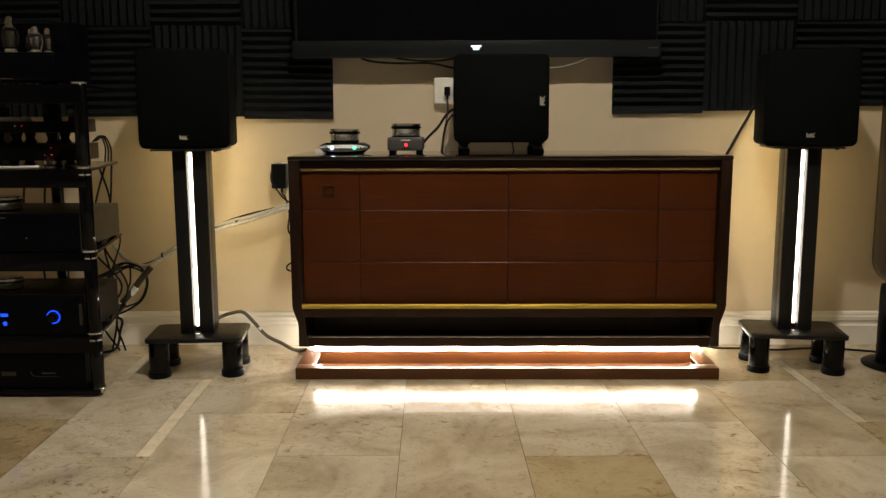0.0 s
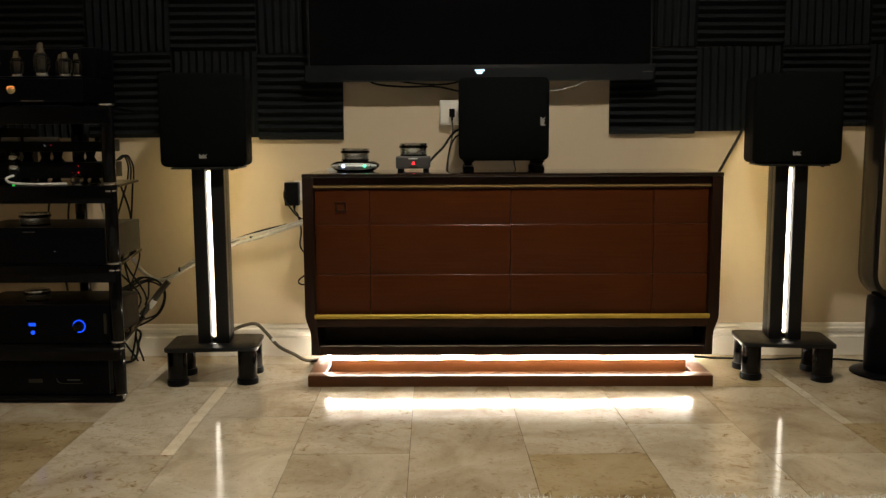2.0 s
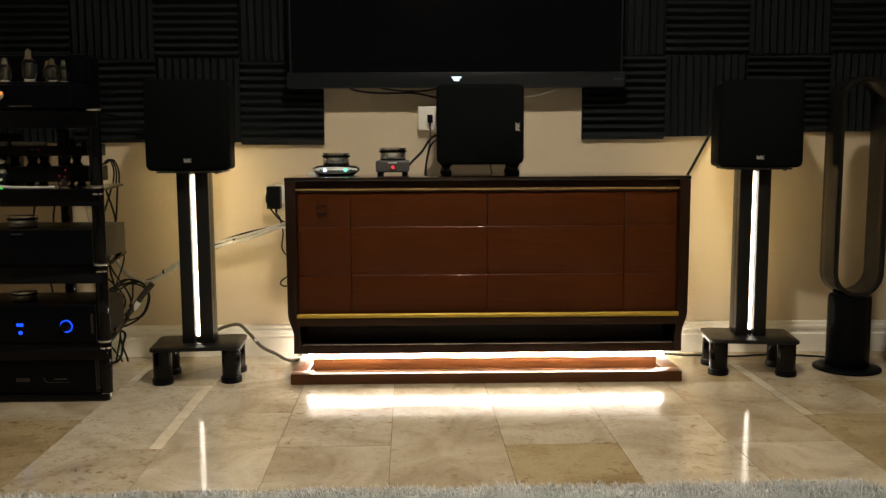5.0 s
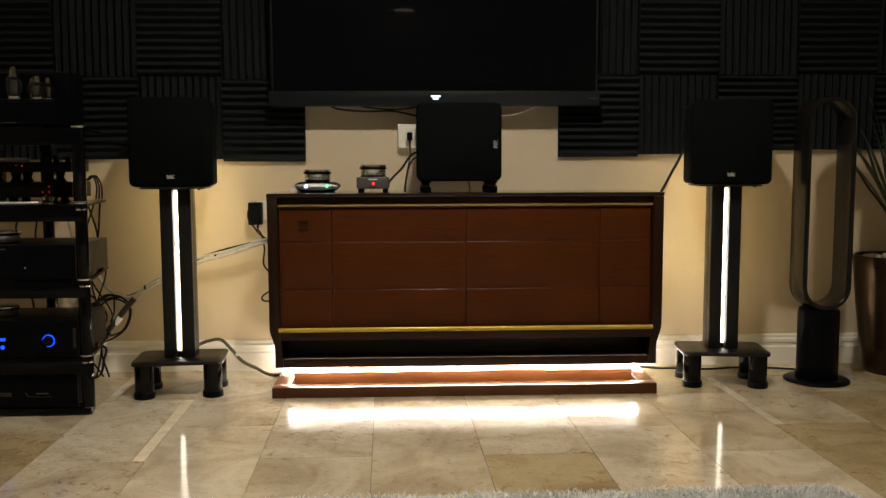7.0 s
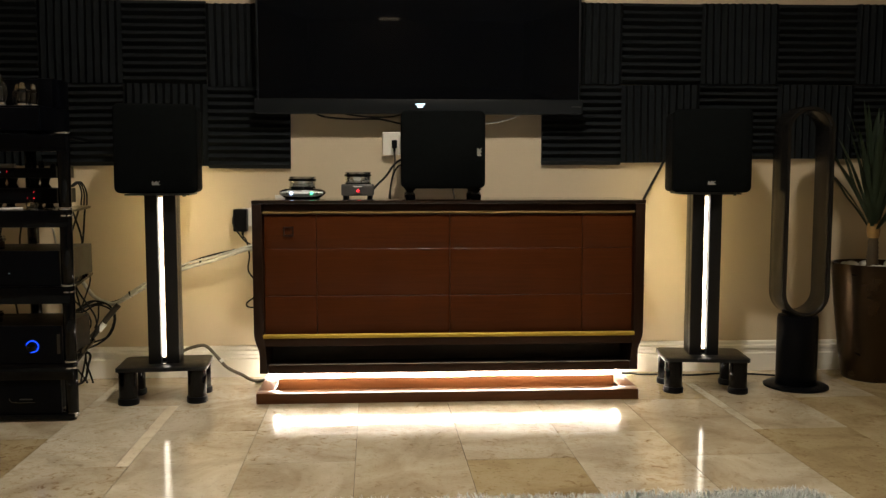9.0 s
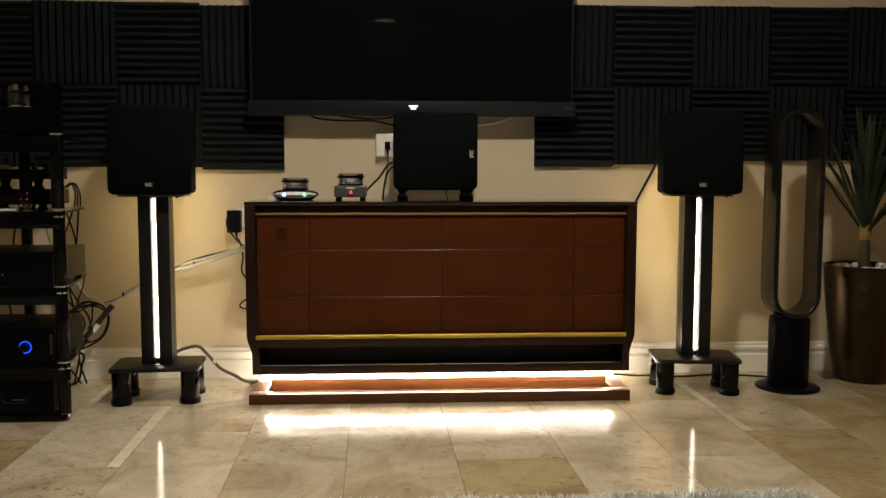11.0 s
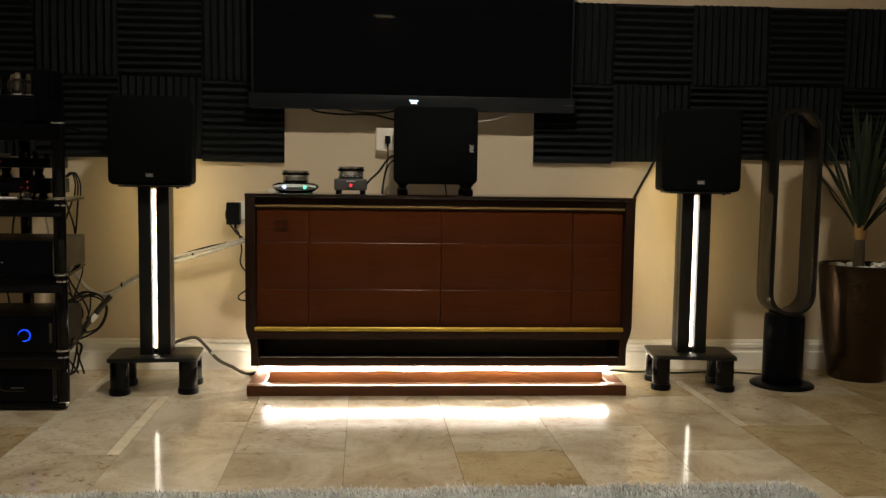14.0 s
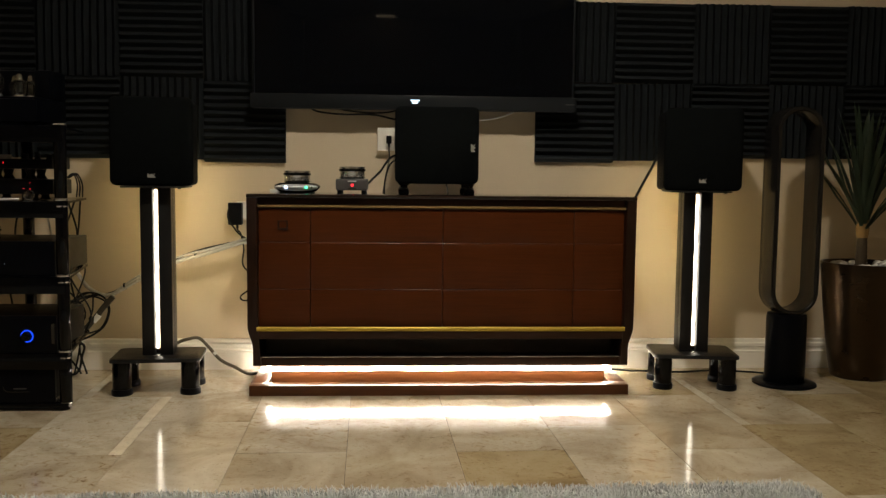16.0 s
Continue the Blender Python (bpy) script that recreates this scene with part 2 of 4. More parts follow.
# ---------------- mesh tools ----------------
def box(x0, x1, y0, y1, z0, z1, bevel=0.0, seg=2, bm=None):
    bm = bm or bmesh.new()
    before = set(bm.faces)
    r = bmesh.ops.create_cube(bm, size=1.0, matrix=Matrix.Translation(((x0 + x1) / 2, (y0 + y1) / 2, (z0 + z1) / 2)) @ Matrix.Diagonal((x1 - x0, y1 - y0, z1 - z0, 1)))
    if bevel:
        es = {e for v in r["verts"] for e in v.link_edges}
        bmesh.ops.bevel(bm, geom=list(es), offset=bevel, segments=seg, profile=0.6, affect="EDGES")
        made = sorted((f for f in bm.faces if f not in before), key=lambda f: -f.calc_area())
        for f in made[6:]:
            f.smooth = True
    return bm


def all_smooth(bm):
    for f in bm.faces:
        f.smooth = len(f.verts) <= 4
    return bm


def lathe(profile, seg=32, at=(0, 0, 0), axis="z", bm=None):
    """Turns (radius, height) pairs round an axis."""
    bm = bm or bmesh.new()
    rings = []
    for r, h in profile:
        ring = []
        for i in range(seg):
            a = 2 * math.pi * i / seg
            p = (r * math.cos(a), r * math.sin(a), h)
            if axis == "y":
                p = (p[0], -h, p[1])
            elif axis == "x":
                p = (h, p[0], p[1])
            ring.append(bm.verts.new((p[0] + at[0], p[1] + at[1], p[2] + at[2])))
        rings.append(ring)
    for a, b in zip(rings, rings[1:]):
        for i in range(seg):
            bm.faces.new((a[i], a[(i + 1) % seg], b[(i + 1) % seg], b[i]))
    if profile[0][0] > 0:
        bm.faces.new(rings[0][::-1])
    if profile[-1][0] > 0:
        bm.faces.new(rings[-1])
    bmesh.ops.recalc_face_normals(bm, faces=bm.faces)
    return all_smooth(bm)


def rod(r, h, seg=24, at=(0, 0, 0), axis="z", b=0.0015, bm=None):
    return lathe([(r - b, 0), (r, b), (r, h - b), (r - b, h)], seg, at, axis, bm)


def slab(outline, y0, y1, bevel=0.0, bm=None):
    """A plate whose outline of (x, z) pairs faces along y."""
    bm = bm or bmesh.new()
    rows = [(y0 + bevel, 0.0), (y0, bevel)] if bevel else [(y0, 0.0)]
    cx = sum(p[0] for p in outline) / len(outline)
    cz = sum(p[1] for p in outline) / len(outline)
    loops = []
    for y, inset in [(y1, 0.0)] + rows:
        vs = []
        for x, z in outline:
            d = math.hypot(x - cx, z - cz) or 1
            vs.append(bm.verts.new((x - (x - cx) / d * inset * 1.3, y, z - (z - cz) / d * inset * 1.3)))
        loops.append(vs)
    k = len(outline)
    for a, b in zip(loops, loops[1:]):
        for i in range(k):
            bm.faces.new((a[i], a[(i + 1) % k], b[(i + 1) % k], b[i]))
    bm.faces.new(loops[0])
    bm.faces.new(loops[-1][::-1])
    bmesh.ops.recalc_face_normals(bm, faces=bm.faces)
    return all_smooth(bm) if len(outline) > 12 else bm


def rounded(x0, x1, z0, z1, r, n=6):
    pts = []
    for cx, cz, a0 in ((x1 - r, z1 - r, 0), (x0 + r, z1 - r, 90), (x0 + r, z0 + r, 180), (x1 - r, z0 + r, 270)):
        for i in range(n + 1):
            a = radians(a0 + 90 * i / n)
            pts.append((cx + r * math.cos(a), cz + r * math.sin(a)))
    return pts


def smooth_path(pts, n=8):
    p = [Vector(q) for q in pts]
    p = [2 * p[0] - p[1]] + p + [2 * p[-1] - p[-2]]
    out = []
    for i in range(1, len(p) - 2):
        for k in range(n):
            t = k / n
            a, b, c, d = p[i - 1:i + 3]
            out.append(0.5 * ((2 * b) + (c - a) * t + (2 * a - 5 * b + 4 * c - d) * t * t + (3 * b - a - 3 * c + d) * t ** 3))
    out.append(p[-2])
    return out


def tube(pts, r, seg=10, n=8, closed=False, bm=None):
    """A round cable along a smooth line through the points."""
    bm = bm or bmesh.new()
    line = smooth_path(pts, n) if n > 1 else [Vector(q) for q in pts]
    rings = []
    up = Vector((0.13, 0.21, 1)).normalized()
    for i, p in enumerate(line):
        d = (line[min(i + 1, len(line) - 1)] - line[max(i - 1, 0)]).normalized()
        s = d.cross(up)
        if s.length < 0.05:
            s = d.cross(Vector((1, 0, 0)))
        s.normalize()
        w = s.cross(d)
        rings.append([bm.verts.new(p + r * (math.cos(2 * math.pi * k / seg) * s + math.sin(2 * math.pi * k / seg) * w)) for k in range(seg)])
    for a, b in zip(rings, rings[1:]):
        for i in range(seg):
            bm.faces.new((a[i], a[(i + 1) % seg], b[(i + 1) % seg], b[i]))
    bm.faces.new(rings[0][::-1])
    bm.faces.new(rings[-1])
    bmesh.ops.recalc_face_normals(bm, faces=bm.faces)
    return all_smooth(bm)


def linked(name, bm, material, soft=True):
    me = bpy.data.meshes.new(name)
    bm.to_mesh(me)
    bm.free()
    me.materials.append(material)
    if soft:
        me.set_sharp_from_angle(angle=radians(50))
    return new(name, me)


def part(name, bm, material, parent, label=""):
    """One mesh under a thing or under a part; the bmesh is in the thing's own axes."""
    ob = linked(name, bm, material)
    ob.parent = parent
    return tagged(ob, label) if label else ob


def thing(name, label, category, group="", at=(0, 0, 0), turn=0.0):
    ob = new(name)
    ob.empty_display_size = 0.05
    ob.matrix_basis = pose(*at, 0, 0, turn)
    return tagged(ob, label, category, group)


def single(name, bm, material, label, category, group="", at=(0, 0, 0)):
    ob = linked(name, bm, material)
    ob.location = at
    return tagged(ob, label, category, group)


def setting(name, bm, material, label=""):
    return tagged(linked(name, bm, material), label, "", "", "structure")

# ---------------- the room ----------------
WALL, LEFT, RIGHT, BACK, TOP = 3.04, -2.75, 2.85, -5.0, 2.45
setting("wall_north", box(LEFT - 0.12, RIGHT + 0.12, WALL, WALL + 0.12, -0.05, TOP), M_WALL, "beige painted wall with fine roller texture")
setting("wall_south", box(LEFT - 0.12, RIGHT + 0.12, BACK - 0.12, BACK, -0.05, TOP), M_WALL, "beige painted wall behind the camera")
setting("wall_west", box(LEFT - 0.12, LEFT, BACK, WALL, -0.05, TOP), M_WALL, "beige painted side wall")
setting("wall_east", box(RIGHT, RIGHT + 0.12, BACK, WALL, -0.05, TOP), M_WALL, "beige painted side wall")
setting("ceiling", box(LEFT - 0.12, RIGHT + 0.12, BACK - 0.12, WALL + 0.12, TOP, TOP + 0.1), M_CEIL, "off-white flat ceiling")
floor = setting("floor", box(LEFT - 0.12, RIGHT + 0.12, BACK - 0.12, WALL + 0.12, -0.09, -0.007), M_GROUT, "polished beige marble tiles with thin dark joints")


def baseboard():
    """White skirting: flat lower board, a step, a bead and a rounded cap, as a profile run along the wall."""
    prof = [(0.0, 0.0), (-0.019, 0.0), (-0.019, 0.068), (-0.012, 0.073), (-0.012, 0.084), (-0.017, 0.088), (-0.017, 0.099), (-0.009, 0.104), (-0.009, 0.113), (-0.004, 0.118), (0.0, 0.118)]
    bm = bmesh.new()
    ends = [[bm.verts.new((x, WALL + dy, z)) for dy, z in prof] for x in (LEFT, RIGHT)]
    for i in range(len(prof) - 1):
        bm.faces.new((ends[0][i], ends[0][i + 1], ends[1][i + 1], ends[1][i]))
    bmesh.ops.recalc_face_normals(bm, faces=bm.faces)
    return setting("baseboard", bm, M_WHITE, "white moulded skirting board along the wall")


baseboard()


# ---------------- ceiling lamps ----------------
def ceiling_light(x, y, r, deep, material, label):
    t = thing("ceiling_light", label, "ceiling light", "ceiling lights", (x, y, TOP - 0.07))
    part("housing", lathe([(r + 0.036, 0.07), (r + 0.036, 0.002), (r + 0.034, 0.0), (r + 0.031, 0.0), (r + 0.030, 0.002), (r + 0.030, deep + 0.004), (0.001, deep + 0.004)], 40), M_PLASTIC, t, "dark cylindrical housing")
    part("diffuser", lathe([(0.001, deep), (r, deep), (r, deep + 0.003)], 40), material, t, "glowing round diffuser")
    return t


ceiling_light(-0.02, 1.36, 0.075, 0.03, M_LAMP, "cylindrical ceiling downlight, switched on, warm")
batten = thing("batten_light", "short white batten lamp on the ceiling, far back in the room", "ceiling light", "", (-0.60, -4.43, TOP - 0.05))
part("housing", box(-0.24, 0.24, -0.09, 0.09, 0.012, 0.05, 0.004), M_WHITE, batten)
part("diffuser", box(-0.22, 0.22, -0.07, 0.07, 0.0, 0.0118, 0.004), M_LAMP2, batten, "glowing long diffuser")


# ---------------- credenza ----------------
def credenza():
    X0, X1, F, B, Z0, ZT = -0.657, 0.667, 2.605, 2.965, 0.105, 0.688
    c = thing("credenza", "red-brown wooden credenza with brass strips on a lit plinth", "sideboard", at=(0, 2.8, 0))
    oy = 2.8

    def b(x0, x1, y0, y1, z0, z1, bevel=0.002, bm=None):
        return box(x0, x1, y0 - oy, y1 - oy, z0, z1, bevel, 2, bm)

    part("top", b(X0 - 0.001, X1 + 0.001, F - 0.002, B, 0.676, ZT, 0.003), M_TOP, c, "glossy black-brown lacquered top")
    for s, xo in ((1, X0), (-1, X1)):
        # side panel whose outer face steps in near the foot
        prof = [(xo, 0.675), (xo, 0.232), (xo + s * 0.004, 0.215), (xo + s * 0.016, 0.180), (xo + s * 0.018, 0.165), (xo + s * 0.018, Z0), (xo + s * 0.045, Z0), (xo + s * 0.036, 0.232), (xo + s * 0.032, 0.675)]
        part("side_panel", slab(prof, F - oy, B - oy, 0.002), M_SIDE, c, "dark side panel stepped in at the foot")
    part("top_rail", b(-0.624, 0.634, F + 0.020, F + 0.045, 0.640, 0.6755), M_FRAME, c)
    part("middle_rail", b(-0.621, 0.631, F + 0.001, F + 0.03, 0.197, 0.226), M_FRAME, c)
    part("bottom_rail", b(-0.612, 0.622, F + 0.001, F + 0.03, Z0, 0.134), M_FRAME, c)
    # Steel line added as the highlight along the lower rail's top edge.
    part("rail_highlight", b(-0.611, 0.621, F - 0.001, F + 0.006, 0.1342, 0.1362, 0.0006), M_STEEL, c, "thin steel line standing for the rail's highlight")
    part("bottom_board", b(-0.612, 0.622, F + 0.03, B - 0.01, Z0, Z0 + 0.018), M_FRAME, c)
    part("niche_back", b(-0.612, 0.622, F + 0.13, F + 0.14, Z0 + 0.018, 0.226), M_VOID, c)
    part("niche_roof", b(-0.612, 0.622, F + 0.03, F + 0.13, 0.214, 0.226), M_VOID, c)
    part("back_board", b(-0.624, 0.634, B - 0.01, B - 0.002, Z0, 0.676), M_VOID, c)
    part("carcass", b(-0.621, 0.631, F + 0.051, F + 0.06, 0.228, 0.674), M_VOID, c)

    def strip(z, r, back):
        bm = bmesh.new()
        ring = []
        for x in (-0.626, 0.636):
            ring.append([bm.verts.new((x, F - oy + back + 0.002 - 0.75 * r * math.cos(a), z + r * math.sin(a))) for a in [math.pi * (k / 8 - 0.5) for k in range(9)]])
        for i in range(8):
            bm.faces.new((ring[0][i], ring[0][i + 1], ring[1][i + 1], ring[1][i]))
        bm.faces.new(ring[0])
        bm.faces.new(ring[1])
        bmesh.ops.recalc_face_normals(bm, faces=bm.faces)
        return all_smooth(bm)

    # Upper strip's shade is put into its colour; the lower is plain brass.
    part("brass_strip", strip(0.648, 0.0046, 0.019), M_BRASS_SHADE_GLOW, c, "thin brass strip, its shade put into a duller colour")
    part("brass_strip", strip(0.2315, 0.0080, 0.0), M_BRASS, c, "polished brass strip")
    xs, zs = (-0.622, -0.447, 0.003, 0.457, 0.632), (0.228, 0.364, 0.524, 0.639)
    for i in range(4):
        d = part("door", b(xs[i] + 0.001, xs[i + 1] - 0.001, F + 0.040, F + 0.050, 0.228, 0.6395, 0.001), M_DOOR, c)
        for j in range(3):
            part("panel", b(xs[i] + 0.0006, xs[i + 1] - 0.0006, F + 0.021 + 0.0030 * j, F + 0.0398, zs[j] + 0.0006, zs[j + 1] - 0.0006, 0.0024), M_DOOR, d)
            if j < 2:
                part("panel_bead", tube([(xs[i] + 0.003, F + 0.0222 + 0.0030 * j - oy, zs[j + 1] - 0.0012), (xs[i + 1] - 0.003, F + 0.0222 + 0.0030 * j - oy, zs[j + 1] - 0.0012)], 0.0017, 16, 1), M_BEAD, d)
        if i == 0:
            bm = bmesh.new()
            for x0, x1, z0, z1 in ((-0.557, -0.523, 0.596, 0.599), (-0.557, -0.523, 0.567, 0.573), (-0.557, -0.553, 0.573, 0.596), (-0.527, -0.523, 0.573, 0.596)):
                b(x0, x1, F + 0.021, F + 0.028, z0, z1, 0.001, bm)
            part("pull", bm, M_FRAME, d, "small square dark pull")
    # plinth
    p = part("plinth", b(-0.653, 0.655, 2.605, 2.655, 0.0, 0.0365, 0.003), M_PLINTH, c, "low red-brown plinth tray")
    part("plinth_side", b(-0.655, -0.596, 2.656, 2.970, 0.0, 0.036, 0.003), M_PLINTH, p)
    part("plinth_side", b(0.598, 0.657, 2.656, 2.970, 0.0, 0.036, 0.003), M_PLINTH, p)
    part("plinth_tray", b(-0.595, 0.597, 2.656, 2.970, 0.0, 0.024, 0.001), M_PLINTH, p)
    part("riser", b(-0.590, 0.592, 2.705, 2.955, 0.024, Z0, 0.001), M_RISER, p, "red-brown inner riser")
    rng = random.Random(3)
    led = []
    for k in range(25):
        x = -0.603 + 1.210 * k / 24
        led.append((x, 2.678 - oy + rng.uniform(-0.0008, 0.0008), 0.0785 + rng.uniform(-0.0015, 0.0015)))
    part("led_strip", tube(led, 0.0066, 8, 3), M_LED, p, "glowing warm white light strip")
    for x in (-0.600, 0.603):
        part("led_strip", tube([(x, 2.71 - oy, 0.078), (x, 2.94 - oy, 0.078)], 0.0036, 8, 1), M_LED, p, "glowing warm white light strip")
    part("led_strip", tube([(-0.676, 2.988 - oy, 0.062), (0.720, 2.988 - oy, 0.066)], 0.0055, 8, 1), M_LED, p, "glowing warm white light strip")
    return c


credenza()


# ---------------- television ----------------
def television():
    t = thing("television", "large black wall-mounted flat television, switched off", "television", at=(-0.087, 2.970, 0.998))
    part("back_shell", box(-0.59, 0.59, 0.0, 0.03, 0.07, 0.69, 0.008), M_PLASTIC, t)
    part("screen", box(-0.592, 0.592, -0.014, -0.001, 0.054, 0.699, 0.001), M_SCREEN, t, "dark glossy screen")
    for x0, x1, z0, z1 in ((-0.599, -0.5925, 0.054, 0.706), (0.5925, 0.599, 0.054, 0.706), (-0.5925, 0.5925, 0.6995, 0.706)):
        part("bezel", box(x0, x1, -0.017, 0.0, z0, z1, 0.002), M_BEZEL, t)
    bar = part("speaker_bar", slab(rounded(-0.609, 0.609, 0.0, 0.0525, 0.006), -0.026, 0.03, 0.004), M_BEZEL, t, "graphite speaker bar along the lower edge")
    part("indicator", box(-0.017, 0.017, -0.0275, -0.0255, 0.031, 0.036, 0.0005), M_BADGE, bar, "lit white badge")
    part("indicator", box(-0.010, 0.010, -0.0275, -0.0255, 0.022, 0.029, 0.0005), M_BADGE, bar, "lit pale blue badge")
    part("print_mark", box(0.565, 0.600, -0.0272, -0.0255, 0.025, 0.028, 0.0003), M_GREY, bar)
    part("wall_mount", box(-0.2, 0.2, 0.03, WALL - 2.970, 0.2, 0.5, 0.004), M_BLACK, t)
    return t


television()


# ---------------- acoustic foam ----------------
S_FOAM, RIDGES = 0.304, 11


def foam_ridge(seed, upright):
    """One wedge ridge of a foam tile, with a slightly wandering crest."""
    rng = random.Random(seed)
    bm, cols, w = bmesh.new(), 9, S_FOAM / RIDGES
    rows = []
    for c in range(cols):
        x = -S_FOAM / 2 + S_FOAM * c / (cols - 1)
        wob = rng.uniform(-0.0010, 0.0010)
        d = 0.029 + rng.uniform(-0.0014, 0.0014)
        rows.append([(x, -0.0105, -w / 2), (x, -d + 0.007, -w * 0.20 + wob), (x, -d, wob), (x, -d + 0.007, w * 0.20 + wob), (x, -0.0105, w / 2)])
    vs = [[bm.verts.new((z, y, x) if upright else (x, y, z)) for x, y, z in r] for r in rows]
    for a, b in zip(vs, vs[1:]):
        for k in range(4):
            bm.faces.new((a[k], a[k + 1], b[k + 1], b[k]))
    bm.faces.new(vs[0])
    bm.faces.new(vs[-1])
    bmesh.ops.recalc_face_normals(bm, faces=bm.faces)
    me = bpy.data.meshes.new("ridge")
    bm.to_mesh(me)
    bm.free()
    me.materials.append(M_FOAM)
    return me


def foam():
    spots = []
    for k in range(6):
        x = 0.532 + 0.3045 * k
        squeeze = (0.0, 0.008, 0.020, 0.020, 0.020, 0.020)[k]
        spots += [(x, 0.962 + 0.0015 * k + squeeze / 2, k % 2 == 1, 1 - squeeze / S_FOAM), (x, 1.2685 + 0.001 * k, k % 2 == 0, 1.0)]
    for k in range(6):
        x = -0.726 - 0.3055 * k
        spots += [(x, 0.948 + (0.010 if k else 0.0), k % 2 == 1, 1.0), (x, 1.262 if k else 1.2525, k % 2 == 0, 1.0)]
    ridges = {up: [foam_ridge(k + 20 * up, up) for k in range(6)] for up in (False, True)}
    rng = random.Random(4)
    h = S_FOAM / 2
    for i, (x, z, upright, tall) in enumerate(spots):
        t = thing("acoustic_foam_tile", "black wedge foam tile with %s ridges on the wall" % ("upright" if upright else "level"), "acoustic foam", "foam tiles on the wall", (x, WALL - 0.001, z))
        t.rotation_euler[1], t.scale[2] = radians(0.5 * math.sin(i * 2.3)), tall
        part("backing", box(-h, h, -0.0103, 0.0, -h, h, 0.0), M_FOAM, t)
        for k in range(RIDGES):
            ob = new("ridge", rng.choice(ridges[upright]))
            ob.parent = t
            u = -h + S_FOAM * (k + 0.5) / RIDGES
            ob.location = (u, 0, 0) if upright else (0, 0, u)


foam()


# ---------------- loudspeakers and stands ----------------
def logo(x, z, w, h, y, parent, turned=False):
    """A small plain two-peaked mark."""
    pts = [(-0.5, -0.5), (-0.5, 0.5), (-0.2, 0.1), (0.05, 0.5), (0.1, 0.15), (0.5, 0.5), (0.25, 0.0), (0.5, -0.5)]
    pts = [(x + w * q, z + h * p) for p, q in pts] if turned else [(x + w * p, z + h * q) for p, q in pts]
    part("emblem", slab(pts, y - 0.0012, y + 0.001), M_PALE_GREY, parent, "small pale emblem")


def loudspeaker(name, at, turn, w, h, depth, label, side_logo=False, rear=None, reach=0.115):
    s = thing(name, label, "loudspeaker", "loudspeakers", at, turn)
    part("cabinet", slab(rounded(-w / 2 + 0.004, w / 2 - 0.004, 0.0, h - 0.002, 0.016), -depth / 2 + 0.026, depth / 2, 0.003), M_VINYL, s)
    g = part("grille", slab(rounded(-w / 2, w / 2, 0.001, h, 0.020), -depth / 2, -depth / 2 + 0.025, 0.006), M_CLOTH, s, "black cloth grille")
    if side_logo:
        logo(w / 2 - 0.020, h * 0.475, 0.016, 0.028, -depth / 2, g, True)
    else:
        logo(0.0, 0.035, 0.026, 0.014, -depth / 2, g)
    if rear:
        part("rear_light_strip", box(-0.115, reach, depth / 2 + 0.0005, depth / 2 + 0.004, 0.050, 0.056, 0.001), rear, s, "light strip across the back of the cabinet")
    return s


def speaker_stand(at, turn, rear, side, foot, shift=0.0):
    s = thing("speaker_stand", "black steel speaker stand with a lit strip down its column", "speaker stand", "speaker stands", at, turn)
    plate = rounded(-0.150, 0.150, -0.125, 0.085, 0.022)
    bm = slab(plate, -0.006, 0.006, 0.002)
    bm.transform(Matrix.Translation((0, 0, 0.121)) @ pose(0, 0, 0, -90))
    part("base_plate", bm, M_BLACK, s)
    # column: a channel with two front cheeks beside a slot
    part("column", box(-0.051, 0.051, -0.018, 0.052, 0.127, 0.704, 0.003), M_BLACK, s)
    for x0, x1 in ((-0.051, -0.0095), (0.0095, 0.051)):
        part("column_cheek", box(x0, x1, -0.052, -0.0185, 0.127, 0.704, 0.002), M_BLACK, s)
    wave = [(side * 0.0030 + 0.0005 * math.sin(1.9 * k + turn), -0.0215, 0.146 + 0.55 * k / 22) for k in range(23)]
    part("light_strip", tube(wave, 0.0053, 8, 3), M_STRIP, s, "glowing white light strip")
    # Yellowish sheet behind the strip: its glow in the slot, put into colour.
    part("slot_glow", box(-0.0093, 0.0093, -0.0184, -0.0181, 0.140, 0.703), M_BRASS_SHADE_GLOW, s, "slot back tinted yellow for the strip's glow")
    part("strip_end", box(-0.012, 0.012, -0.066, -0.0525, 0.127, 0.1295, 0.0005), M_CHROME, s)
    part("rear_light_strip", box(shift - 0.005, shift + 0.005, 0.0525, 0.056, foot, 0.70, 0.001), rear, s, "light strip on the back of the column")
    part("top_plate", box(-0.105, 0.105, -0.10, 0.10, 0.704, 0.710, 0.002), M_BLACK, s)
    part("screw", rod(0.006, 0.004, 12, (0.085, -0.085, 0.700)), M_BLACK, s)
    for x in (-0.113, 0.113):
        for y in (-0.088, 0.048):
            f = part("foot", lathe([(0.030, 0.022), (0.031, 0.025), (0.031, 0.1135), (0.029, 0.115)], 28, (x, y, 0)), M_GLOSS, s)
            part("foot_pad", lathe([(0.033, 0.0), (0.035, 0.002), (0.035, 0.016), (0.033, 0.0215), (0.029, 0.022)], 28, (x, y, 0)), M_PLASTIC, f, "black rubber pad")
    return s


speaker_stand((-0.980, 2.735, 0), 5.0, M_REAR_LEFT, -1, 0.27, 0.040)
speaker_stand((0.930, 2.775, 0), -7.0, M_REAR_RIGHT, 1, 0.26, -0.044)
loudspeaker("loudspeaker", (-0.994, 2.775, 0.7105), 7.5, 0.268, 0.298, 0.25, "black box loudspeaker with cloth grille on a steel stand", rear=M_REAR_LEFT)
loudspeaker("loudspeaker", (0.941, 2.795, 0.7105), -10.5, 0.268, 0.290, 0.25, "black box loudspeaker with cloth grille on a steel stand", rear=M_REAR_RIGHT, reach=0.0)
